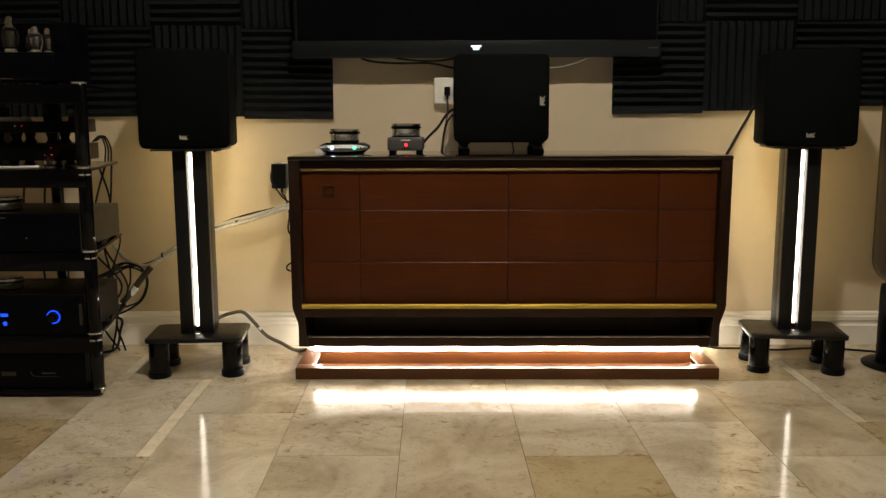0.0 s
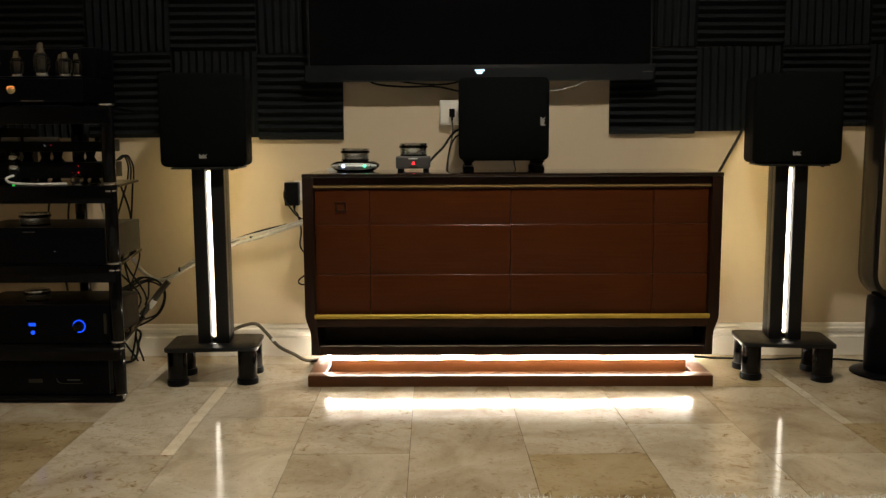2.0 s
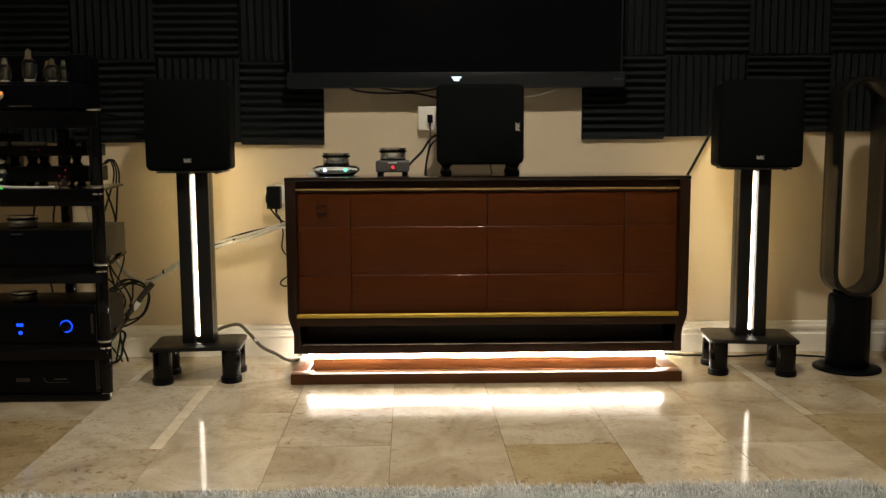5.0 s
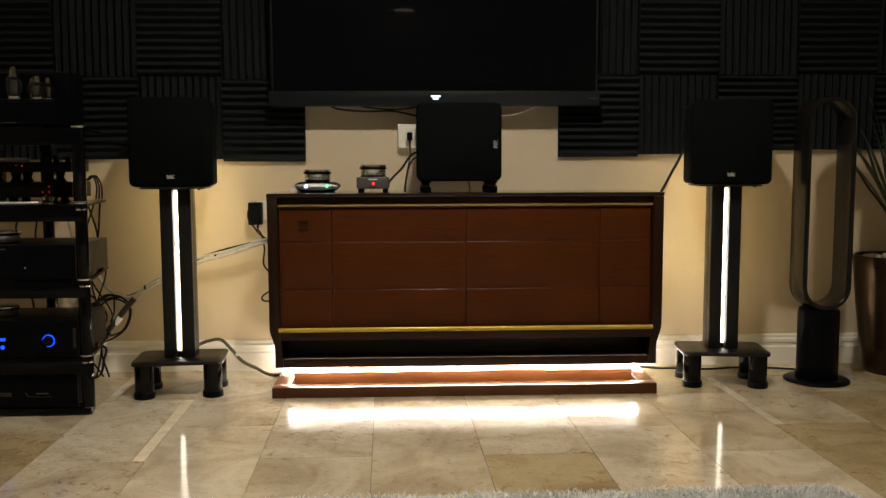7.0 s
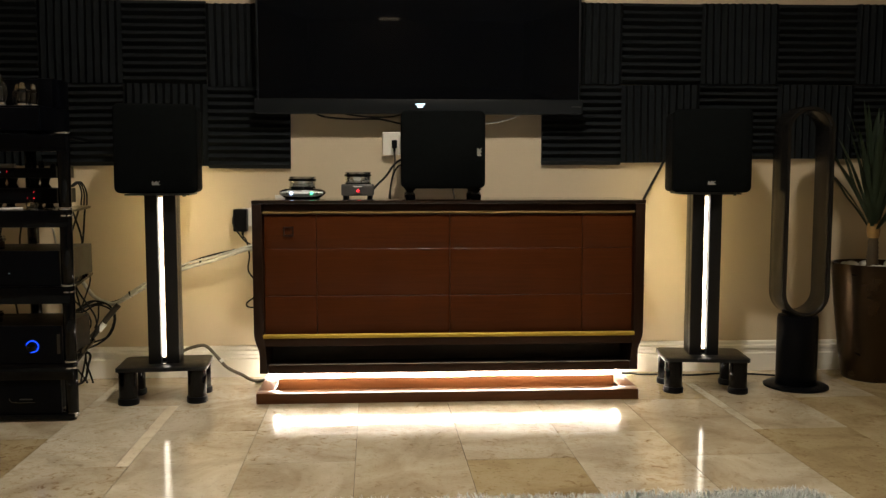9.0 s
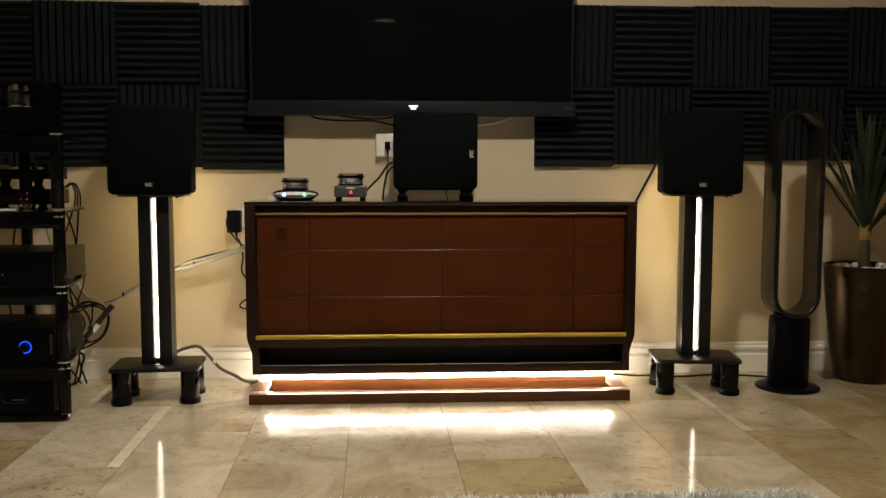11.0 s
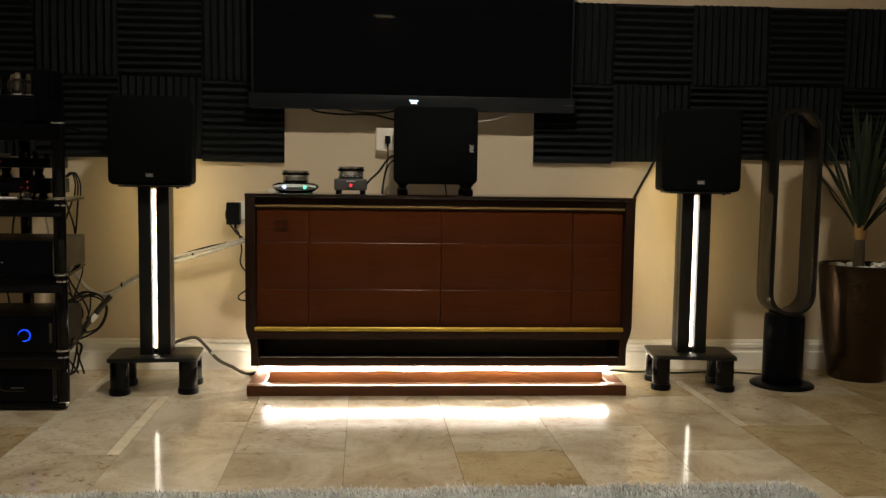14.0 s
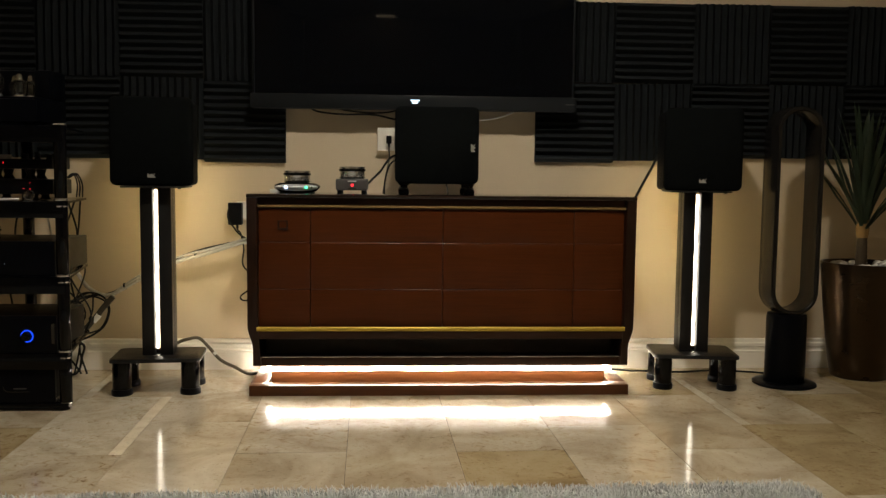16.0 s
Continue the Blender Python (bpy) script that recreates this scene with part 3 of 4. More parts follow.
SPK_Z = 0.688 + 0.0375
loudspeaker("centre_loudspeaker", (-0.018, 2.80, SPK_Z), 0.0, 0.288, 0.264, 0.28, "black centre loudspeaker raised on round feet on the credenza", True)
for x in (-0.130, 0.098):
    for y in (2.70, 2.90):
        f = thing("isolation_foot", "black rubber isolation foot under the centre loudspeaker", "speaker foot", "isolation feet", (x, y, 0.6882))
        part("base", lathe([(0.016, 0.0), (0.018, 0.002), (0.018, 0.016), (0.015, 0.018)], 24), M_GLOSS, f)
        part("ring", lathe([(0.0135, 0.018), (0.0165, 0.0195), (0.0165, 0.0215), (0.0135, 0.023)], 24), M_BLACK, f)
        part("cap", lathe([(0.0125, 0.023), (0.0125, 0.030), (0.019, 0.0345), (0.019, 0.0372), (0.012, 0.0372)], 24), M_GLOSS, f)


# ---------------- boxes on the credenza ----------------
def steel_puck(name, at, r, h, label):
    t = thing(name, label, "record weight", "steel pucks", at)
    part("body", lathe([(r * 0.92, 0.0), (r * 0.95, 0.002), (r * 0.95, h - 0.002), (r * 0.80, h), (r * 0.80, h - 0.006), (0.001, h - 0.006)], 40), M_STEEL, t)
    part("rubber_ring", lathe([(r * 0.95, h * 0.60), (r * 1.04, h * 0.64), (r * 1.04, h * 0.78), (r * 0.95, h * 0.82)], 40), M_GLOSS, t, "black rubber ring")
    part("rim", lathe([(r * 0.95, h * 0.86), (r * 1.0, h * 0.88), (r * 1.0, h * 0.97), (r * 0.93, h)], 40), M_CHROME, t, "bright chrome rim")
    part("rubber_ring", lathe([(r * 0.95, 0.001), (r * 1.0, 0.003), (r * 1.0, h * 0.10), (r * 0.95, h * 0.13)], 40), M_GLOSS, t, "black rubber ring")
    return t


def small_amp_disc():
    t = thing("disc_device", "flat silver disc-shaped device with blue and green lights", "audio device", at=(-0.506, 2.78, 0.688))
    part("shell", lathe([(0.050, 0.003), (0.066, 0.006), (0.079, 0.018), (0.0815, 0.022), (0.079, 0.028), (0.064, 0.0355), (0.03, 0.0375), (0.001, 0.0375)], 48), M_GLOSS, t)
    face = bmesh.new()
    for i in range(33):
        a = radians(-90 - 66 + 132 * i / 32)
        e = math.sqrt(max(0.0, 1 - ((i - 16) / 16.0) ** 2)) ** 0.7
        for r, z in ((0.0820 - 0.0105 * e, 0.0205 - 0.0115 * e), (0.0830, 0.0210), (0.0822 - 0.0055 * e, 0.0215 + 0.0100 * e)):
            face.verts.new((r * math.cos(a), r * math.sin(a), z))
    face.verts.ensure_lookup_table()
    for i in range(32):
        for k in range(2):
            face.faces.new([face.verts[q] for q in (3 * i + k, 3 * i + 3 + k, 3 * i + 4 + k, 3 * i + 1 + k)])
    bmesh.ops.recalc_face_normals(face, faces=face.faces)
    part("front_band", all_smooth(face), M_SILVER, t, "silver front band")
    for x, m in ((-0.031, M_BLUEWHITE), (0.038, M_GREEN)):
        y = -math.sqrt(0.0838 ** 2 - x * x)
        part("light", rod(0.0052, 0.002, 16, (x, y + 0.0015, 0.0215), "y", 0.0004), m, t, "lit indicator")
    for x in (-0.046, 0.056):
        part("jack", rod(0.003, 0.002, 10, (x, -math.sqrt(0.0838 ** 2 - x * x) + 0.0015, 0.021), "y", 0.0004), M_PLASTIC, t)
    part("base", lathe([(0.060, 0.0), (0.062, 0.0015), (0.058, 0.005)], 40), M_PLASTIC, t)
    return t


def small_amp_box():
    t = thing("box_device", "small grey enamelled box device with a red light on rubber feet", "audio device", at=(-0.312, 2.78, 0.688))
    part("case", box(-0.056, 0.056, -0.055, 0.055, 0.012, 0.052, 0.006, 3), M_GREY, t)
    part("light", rod(0.0046, 0.0025, 16, (0.002, -0.0545, 0.030), "y", 0.0005), M_RED, t, "lit red indicator")
    part("print_mark", box(-0.014, 0.016, -0.0556, -0.0545, 0.0425, 0.0455, 0.0003), M_SILVER, t)
    part("plate", box(-0.012, 0.016, -0.0556, -0.0545, 0.014, 0.0205, 0.0003), M_TAUPE, t)
    for x in (-0.042, 0.042):
        for y in (-0.042, 0.042):
            part("foot", lathe([(0.008, 0.0), (0.0095, 0.002), (0.0085, 0.012)], 16, (x, y, 0)), M_PLASTIC, t)
    return t


small_amp_disc()
small_amp_box()
steel_puck("steel_puck", (-0.506, 2.78, 0.688 + 0.0376), 0.047, 0.041, "stainless steel puck with rubber rings on the disc device")
steel_puck("steel_puck", (-0.312, 2.78, 0.688 + 0.0522), 0.046, 0.043, "stainless steel puck with rubber rings on the grey box device")


# ---------------- sockets, plugs and cables ----------------
def socket_box():
    t = thing("wall_socket", "white surface-mounted wall socket", "socket", "sockets", (-0.167, WALL, 0.89))
    part("box", box(-0.060, 0.060, -0.034, 0.0, -0.043, 0.043, 0.004, 3), M_WHITE, t)
    part("insert", box(-0.030, 0.030, -0.0365, -0.0342, -0.032, 0.032, 0.001), M_WHITE, t)
    p = thing("plug", "black plug in the white socket", "plug", "", (-0.183, WALL - 0.0367, 0.880))
    part("plug_body", box(-0.010, 0.010, -0.028, 0.0, -0.008, 0.022, 0.004, 3), M_PLASTIC, p)
    part("strain_relief", rod(0.004, 0.014, 12, (0.0, -0.016, -0.020)), M_PLASTIC, p)


def adapter():
    t = thing("wall_socket", "white wall socket beside the credenza", "socket", "sockets", (-0.740, WALL, 0.612))
    part("plate", box(-0.020, 0.016, -0.008, 0.0, -0.034, 0.036, 0.003, 3), M_WHITE, t)
    a = thing("power_adapter", "black power adapter plugged into the wall socket", "power adapter", "", (-0.762, WALL - 0.0082, 0.602))
    part("adapter_body", box(-0.025, 0.025, -0.045, 0.0, -0.042, 0.042, 0.005, 3), M_PLASTIC, a)
    part("strain_relief", rod(0.0045, 0.016, 12, (0.006, -0.02, -0.057)), M_PLASTIC, a)


socket_box()
adapter()


def cable(pts, r, material, label, name="cable"):
    return single(name, tube(pts, r), material, label, "cable", "cables")


cable([(-1.290, 2.77, 0.425), (-1.318, 2.88, 0.404), (-1.321, 2.96, 0.355), (-1.295, 2.96, 0.323), (-1.256, 2.96, 0.301), (-1.221, 2.96, 0.297), (-1.177, 2.96, 0.318), (-1.105, 2.96, 0.361), (-0.968, 2.96, 0.425), (-0.848, 2.96, 0.459), (-0.736, 2.96, 0.495), (-0.68, 3.015, 0.50)], 0.0074, M_CABLE_GREY, "thick pale grey cable hung along the wall")
cable([(-1.40, 2.80, 0.24), (-1.314, 2.94, 0.290), (-1.217, 2.975, 0.304), (-1.110, 2.975, 0.368), (-0.971, 2.975, 0.437), (-0.868, 2.975, 0.472), (-0.757, 2.975, 0.497), (-0.70, 3.015, 0.51)], 0.0045, M_CABLE, "black cable tied to the grey one along the wall")
cable([(-1.22, 2.985, 0.290), (-1.110, 2.985, 0.352), (-0.971, 2.98, 0.418), (-0.860, 2.98, 0.450), (-0.757, 2.98, 0.488), (-0.70, 3.02, 0.49)], 0.0032, M_CABLE_GREY, "thin grey cable along the wall")
cable([(-1.203, 2.945, 0.294), (-1.239, 2.94, 0.252), (-1.266, 2.93, 0.215), (-1.310, 2.90, 0.161), (-1.355, 2.86, 0.125), (-1.42, 2.80, 0.13)], 0.0108, M_TAUPE, "sleeved grey-brown cable running into the rack")
cable([(-1.43, 2.83, 0.25), (-1.358, 2.95, 0.275), (-1.305, 2.95, 0.307), (-1.244, 2.95, 0.294), (-1.219, 2.95, 0.248), (-1.238, 2.95, 0.185), (-1.291, 2.95, 0.144), (-1.362, 2.92, 0.121), (-1.44, 2.84, 0.12)], 0.0038, M_CABLE, "black cable loop behind the rack")
cable([(-1.43, 2.84, 0.27), (-1.352, 2.97, 0.262), (-1.296, 2.975, 0.288), (-1.246, 2.97, 0.276), (-1.229, 2.97, 0.238), (-1.252, 2.97, 0.178), (-1.300, 2.97, 0.152), (-1.44, 2.85, 0.13)], 0.0032, M_CABLE, "black cable loop behind the rack")
cable([(-1.42, 2.86, 0.20), (-1.368, 2.97, 0.245), (-1.330, 2.99, 0.290), (-1.295, 2.99, 0.300), (-1.292, 2.99, 0.260), (-1.296, 2.99, 0.227), (-1.305, 2.98, 0.200)], 0.0032, M_CABLE, "black cable loop behind the rack")
cable([(-1.36, 2.85, 0.150), (-1.308, 2.92, 0.118), (-1.313, 2.92, 0.073), (-1.327, 2.92, 0.019), (-1.36, 2.90, 0.006), (-1.45, 2.88, 0.006)], 0.0045, M_CABLE, "black power cable down to the floor")
cable([(-1.35, 2.70, 0.500), (-1.30, 2.92, 0.42), (-1.33, 2.95, 0.31), (-1.37, 2.93, 0.22)], 0.0028, M_CABLE, "thin black cable behind the rack")
for i, (z, x, y) in enumerate(((0.215, -1.262, 2.930), (0.166, -1.305, 2.903))):
    bm = tube([(x - 0.010, y - 0.002, z - 0.012), (x + 0.010, y + 0.002, z + 0.012)], 0.0115 - 0.001 * i, 12, 1)
    single("cable_tie", bm, M_LOGO, "white wrap round the sleeved cable", "cable tie", "cable ties")
cable([(-1.215, 2.968, 0.300), (-1.105, 2.955, 0.374), (-0.968, 2.952, 0.440), (-0.848, 2.952, 0.472), (-0.740, 2.96, 0.504), (-0.69, 2.99, 0.52)], 0.0040, M_CABLE_GREY, "grey cable tied into the bundle along the wall")
for x, z in ((-0.905, 0.452), (-1.165, 0.330), (-0.78, 0.486)):
    single("cable_tie", tube([(x - 0.003, 2.965, z - 0.001), (x + 0.003, 2.965, z + 0.001)], 0.0125, 14, 1), M_CABLE, "black tie round the cable bundle", "cable tie", "cable ties")
cable([(-0.985, 2.80, 0.118), (-0.966, 2.92, 0.123), (-0.931, 2.92, 0.137), (-0.887, 2.92, 0.142), (-0.852, 2.92, 0.110), (-0.808, 2.92, 0.060), (-0.755, 2.92, 0.032), (-0.701, 2.92, 0.0075), (-0.62, 2.99, 0.0075)], 0.0062, M_CABLE_TAN, "brown-grey cable arching from the stand to the credenza")
single("cable_tie", tube([(-0.832, 2.92, 0.090), (-0.824, 2.92, 0.080)], 0.0072, 12, 1), M_LOGO, "white wrap on the arching cable", "cable tie", "cable ties")
cable([(-0.183, 2.987, 0.862), (-0.182, 2.987, 0.815), (-0.196, 3.015, 0.739), (-0.206, 3.018, 0.665), (-0.206, 3.018, 0.55)], 0.0032, M_CABLE_TAN, "beige cable hanging from the plug")
cable([(-0.258, 2.79, 0.722), (-0.240, 2.86, 0.742), (-0.213, 2.90, 0.769), (-0.185, 2.91, 0.809), (-0.156, 2.94, 0.828), (-0.08, 2.96, 0.84)], 0.0042, M_CABLE, "black cable from the grey box to the loudspeaker")
cable([(-0.06, 2.96, 0.80), (-0.150, 2.96, 0.810), (-0.180, 2.95, 0.790), (-0.196, 2.97, 0.740), (-0.20, 3.01, 0.69), (-0.20, 3.018, 0.6)], 0.0032, M_CABLE, "black cable behind the loudspeaker")
cable([(0.035, 2.94, 0.745), (0.036, 2.965, 0.715), (0.040, 2.985, 0.700), (0.05, 3.018, 0.66)], 0.0028, M_CABLE, "thin black cable under the loudspeaker")
cable([(-0.50, 3.01, 1.045), (-0.487, 3.01, 1.014), (-0.453, 3.01, 0.991), (-0.358, 3.01, 0.981), (-0.243, 3.01, 0.981), (-0.157, 3.01, 0.964), (-0.06, 3.01, 0.95)], 0.0036, M_CABLE, "black cable sagging below the television")
cable([(-0.42, 3.02, 1.04), (-0.377, 3.02, 1.004), (-0.262, 3.02, 0.989), (-0.167, 3.02, 0.996), (-0.10, 3.02, 1.03)], 0.0030, M_CABLE, "black cable sagging below the television")
cable([(0.08, 3.02, 0.955), (0.164, 3.02, 0.966), (0.225, 3.02, 0.975), (0.291, 3.02, 0.999), (0.33, 3.02, 1.04)], 0.0030, M_LOGO, "thin white cable below the television")
cable([(-0.756, 3.01, 0.545), (-0.752, 3.0, 0.54), (-0.741, 3.0, 0.524), (-0.731, 3.0, 0.469), (-0.735, 3.0, 0.41), (-0.70, 3.02, 0.36)], 0.0030, M_CABLE, "black adapter lead beside the credenza")
cable([(-0.756, 3.008, 0.640), (-0.781, 2.99, 0.626), (-0.786, 2.985, 0.587), (-0.762, 2.985, 0.548), (-0.738, 2.99, 0.520), (-0.69, 3.018, 0.49)], 0.0030, M_CABLE, "black lead looped round the power adapter")
cable([(-0.69, 3.015, 0.325), (-0.715, 2.98, 0.311), (-0.739, 2.97, 0.292), (-0.731, 2.975, 0.276), (-0.69, 3.015, 0.27)], 0.0030, M_CABLE, "black loose cable end beside the credenza")
cable([(0.875, 3.025, 0.87), (0.844, 3.02, 0.804), (0.809, 3.02, 0.738), (0.774, 3.02, 0.672), (0.72, 3.02, 0.58)], 0.0052, M_CABLE, "black cable slanting down the wall behind the credenza")
cable([(0.62, 2.99, 0.006), (0.70, 2.96, 0.010), (0.755, 2.94, 0.009), (0.811, 2.95, 0.006), (0.945, 2.93, 0.006), (1.058, 2.95, 0.006), (1.17, 2.94, 0.006), (1.284, 2.90, 0.006), (1.30, 2.83, 0.014)], 0.0038, M_CABLE, "black cable lying on the floor along the wall")
single("sticker", box(-0.610, -0.565, 2.838, 2.842, 0.6882, 0.7002, 0.0006), M_LOGO, "small white folded card behind the disc device", "card")


# ---------------- equipment rack ----------------
RX0, RX1, RF, RB = -1.742, -1.203, 2.45, 2.83
LEVELS = (0.030, 0.191, 0.431, 0.669, 0.903)


def rack():
    t = thing("equipment_rack", "black equipment rack with round posts and chrome collars", "rack", at=(RX1, RF, 0))
    ox, oy = RX1, RF
    for z in LEVELS:
        back, wing = (0.15, -1.252) if z == LEVELS[0] else (0.405, -1.262)
        out = [(RX0 - 0.012 - ox, 0.021), (RX1 + 0.010 - ox, 0.021), (RX1 + 0.010 - ox, 0.03), (wing - ox, back), (-1.68 - ox, back), (RX0 - 0.012 - ox, 0.03)]
        bm = slab([(x, y) for x, y in out], -0.004, 0.004, 0.001)
        bm.transform(Matrix.Translation((0, 0, z - 0.010)) @ pose(0, 0, 0, -90))
        part("shelf", bm, M_GLOSS, t, "thin black glass shelf")
        part("front_beam", box(RX0 - 0.012 - ox, RX1 + 0.012 - ox, -0.020, 0.0205, z - (0.024 if z == LEVELS[0] else 0.058), z - 0.006, 0.003), M_GLOSS, t, "thick black front beam")
    for px, py in ((RX1, RF), (RX0, RF), (-1.455, RB)):
        x, y = px - ox, py - oy
        for a, b in zip((0.022,) + LEVELS[1:-1], LEVELS[1:]):
            part("post", rod(0.0192, b - a - 0.008, 24, (x, y, a + 0.004)), M_GLOSS, t)
        for z in LEVELS[1:]:
            top = z == LEVELS[-1]
            for dz in (0.0,) if top else (-0.020, 0.0):
                part("collar", lathe([(0.0185, -0.0045), (0.0212, -0.0035), (0.0218, -0.0015), (0.0212, 0.0010), (0.0185, 0.0020)], 28, (x, y, z + dz)), M_CHROME, t, "chrome collar ring")
            if not top:
                part("collar_band", lathe([(0.0185, -0.0175), (0.0205, -0.0165), (0.0205, -0.0070), (0.0185, -0.0060)], 28, (x, y, z)), M_GLOSS, t)
        part("spike", lathe([(0.010, 0.0), (0.012, 0.003), (0.005, 0.006), (0.005, 0.009), (0.0185, 0.012), (0.0185, 0.018), (0.016, 0.026)], 24, (x, y, 0.0)), M_CHROME, t, "chrome levelling foot")
    return t


rack()


def component(name, label, x0, x1, y0, y1, z0, z1, body=None, face=None):
    """A hi-fi case: body, thicker front plate and four round feet."""
    t = thing(name, label, "audio component", "components in the rack", ((x0 + x1) / 2, (y0 + y1) / 2, z0))
    w, d, h = (x1 - x0) / 2, (y1 - y0) / 2, z1 - z0
    part("case", box(-w, w, -d + 0.012, d, 0.012, h, 0.003), body or M_PLASTIC, t)
    f = part("front_plate", box(-w - 0.002, w + 0.002, -d, -d + 0.0115, 0.001, h + 0.001, 0.002), face or M_FACE, t)
    for x in (-w + 0.05, w - 0.05):
        for y in (-d + 0.06, d - 0.06):
            part("foot", rod(0.018, 0.012, 16, (x, y, 0)), M_PLASTIC, t)
    return t, f, -d


# bottom: power amplifier with a dull display
S0, S1, S2, S3, S4 = [z - 0.006 for z in LEVELS]
t, f, fy = component("power_amplifier", "black power amplifier with a dim grey display", -1.672, -1.236, 2.440, 2.56, S0 + 0.0005, S0 + 0.118)
part("display", box(-0.026, 0.016, fy - 0.001, fy + 0.002, 0.038, 0.050, 0.0005), M_TAUPE, f, "dim grey display window")
part("print_mark", box(0.092, 0.132, fy - 0.001, fy + 0.002, 0.044, 0.048, 0.0004), M_GREY, f)
part("trim_arc", tube([(0.060, fy - 0.001, 0.052), (0.066, fy - 0.002, 0.040), (0.085, fy - 0.002, 0.036), (0.14, fy - 0.001, 0.036)], 0.0012, 6), M_TAUPE, f)

# integrated amplifier with the blue ring
t, f, fy = component("integrated_amplifier", "black integrated amplifier with a blue glowing ring and display", -1.668, -1.226, 2.436, 2.70, S1 + 0.0005, S1 + 0.118, M_PLASTIC)
kx = 0.1335
part("volume_knob", rod(0.0145, 0.016, 32, (kx, fy, 0.054), "y"), M_GLOSS, f)
ring = [(kx + 0.0180 * math.cos(radians(a)), fy - 0.0018, 0.054 + 0.0180 * math.sin(radians(a))) for a in range(-110, 191, 10)]
part("ring_light", tube(ring, 0.0018, 8, 1), M_BLUE, f, "glowing blue ring")
part("display", box(-0.020, 0.001, fy - 0.0012, fy + 0.001, 0.054, 0.0635, 0.0005), M_BLUE, f, "glowing blue display")
part("button", lathe([(0.001, 0.0012), (0.0055, 0.0012), (0.0065, 0.0)], 16, (-0.009, fy, 0.034), "y"), M_BLUE, f, "glowing blue button")
part("side_trim", box(0.208, 0.217, fy - 0.001, fy + 0.002, 0.030, 0.092, 0.0005), M_TAUPE, f)

# preamplifier
t, f, fy = component("preamplifier", "black preamplifier case with a tiny white light", -1.668, -1.228, 2.445, 2.75, S2 + 0.0005, S2 + 0.112, M_TAUPE)
part("light", rod(0.0010, 0.0015, 10, (0.069, fy + 0.0003, 0.042), "y", 0.0003), M_BADGE, f, "tiny white light")
part("print_mark", box(-0.024, 0.012, fy - 0.0012, fy + 0.001, 0.098, 0.1015, 0.0003), M_GREY, f)
steel_puck("steel_puck", (-1.472, 2.53, S2 + 0.1122), 0.045, 0.042, "stainless steel puck with rubber rings on the preamplifier")
steel_puck("steel_puck", (-1.480, 2.53, S1 + 0.1182), 0.038, 0.034, "stainless steel puck with rubber rings on the amplifier")
# plug connectors behind the preamplifier
single("cable_plug", tube([(-1.262, 2.755, 0.440), (-1.268, 2.80, 0.432), (-1.296, 2.84, 0.416)], 0.0095, 14, 3), M_CHROME, "chrome and black cable plug behind the preamplifier", "plug")

# level four: two small decks on blocks, with a small valve and loose leads
zb = S3 + 0.0005
single("black_case", box(-1.735, -1.592, 2.50, 2.83, zb, zb + 0.175, 0.004), M_PLASTIC, "tall black case on the rack shelf", "audio component")
t = thing("lower_deck_unit", "small black converter on raised blocks with red lights", "audio component", "components in the rack", (-1.450, 2.62, zb))
part("case", box(-0.135, 0.196, -0.10, 0.055, 0.019, 0.067, 0.003), M_PLASTIC, t)
part("side_plate", box(0.1965, 0.201, -0.10, 0.055, 0.019, 0.067, 0.002), M_TAUPE, t, "bronze-grey side plate")
for x in (-0.10, 0.0, 0.125):
    for y in (-0.07, 0.025):
        part("block", lathe([(0.020, 0.0), (0.014, 0.006), (0.012, 0.012), (0.018, 0.0188)], 16, (x, y, 0)), M_PLASTIC, t)
for x, z in ((0.105, 0.036), (0.125, 0.055), (0.125, 0.036)):
    part("light", rod(0.0011, 0.0015, 8, (x, -0.0995, z), "y", 0.0003), M_RED, t, "tiny red light")
t = thing("upper_deck_unit", "small black unit stacked on cork-like blocks", "audio component", "components in the rack", (-1.452, 2.62, zb + 0.0673))
part("case", box(-0.120, 0.194, -0.09, 0.055, 0.032, 0.064, 0.003), M_PLASTIC, t)
part("side_plate", box(0.1945, 0.199, -0.09, 0.055, 0.032, 0.070, 0.002), M_TAUPE, t, "bronze-grey side plate")
for x in (-0.085, 0.01, 0.115):
    for y in (-0.06, 0.025):
        part("block", lathe([(0.020, 0.0), (0.012, 0.014), (0.018, 0.0318)], 16, (x, y, 0)), M_PLASTIC, t)
part("light", rod(0.0011, 0.0015, 8, (0.022, -0.0895, 0.052), "y", 0.0003), M_BADGE, t, "tiny white light")
part("light", rod(0.0011, 0.0015, 8, (0.042, -0.0895, 0.052), "y", 0.0003), M_RED, t, "tiny red light")
# Two pale strips added along the top of the case.
for x0, x1 in ((-0.118, -0.064), (-0.048, 0.058)):
    part("pale_strip", box(x0, x1, -0.075, -0.060, 0.0642, 0.0775, 0.001), M_PALE_GREY, t, "pale strip added on top of the unit")
for x, h in ((0.092, 0.018), (0.128, 0.022), (0.165, 0.014)):
    part("terminal", box(x, x + 0.012, -0.06, -0.04, 0.0642, 0.0642 + h, 0.001), M_PLASTIC, t, "black terminal block")


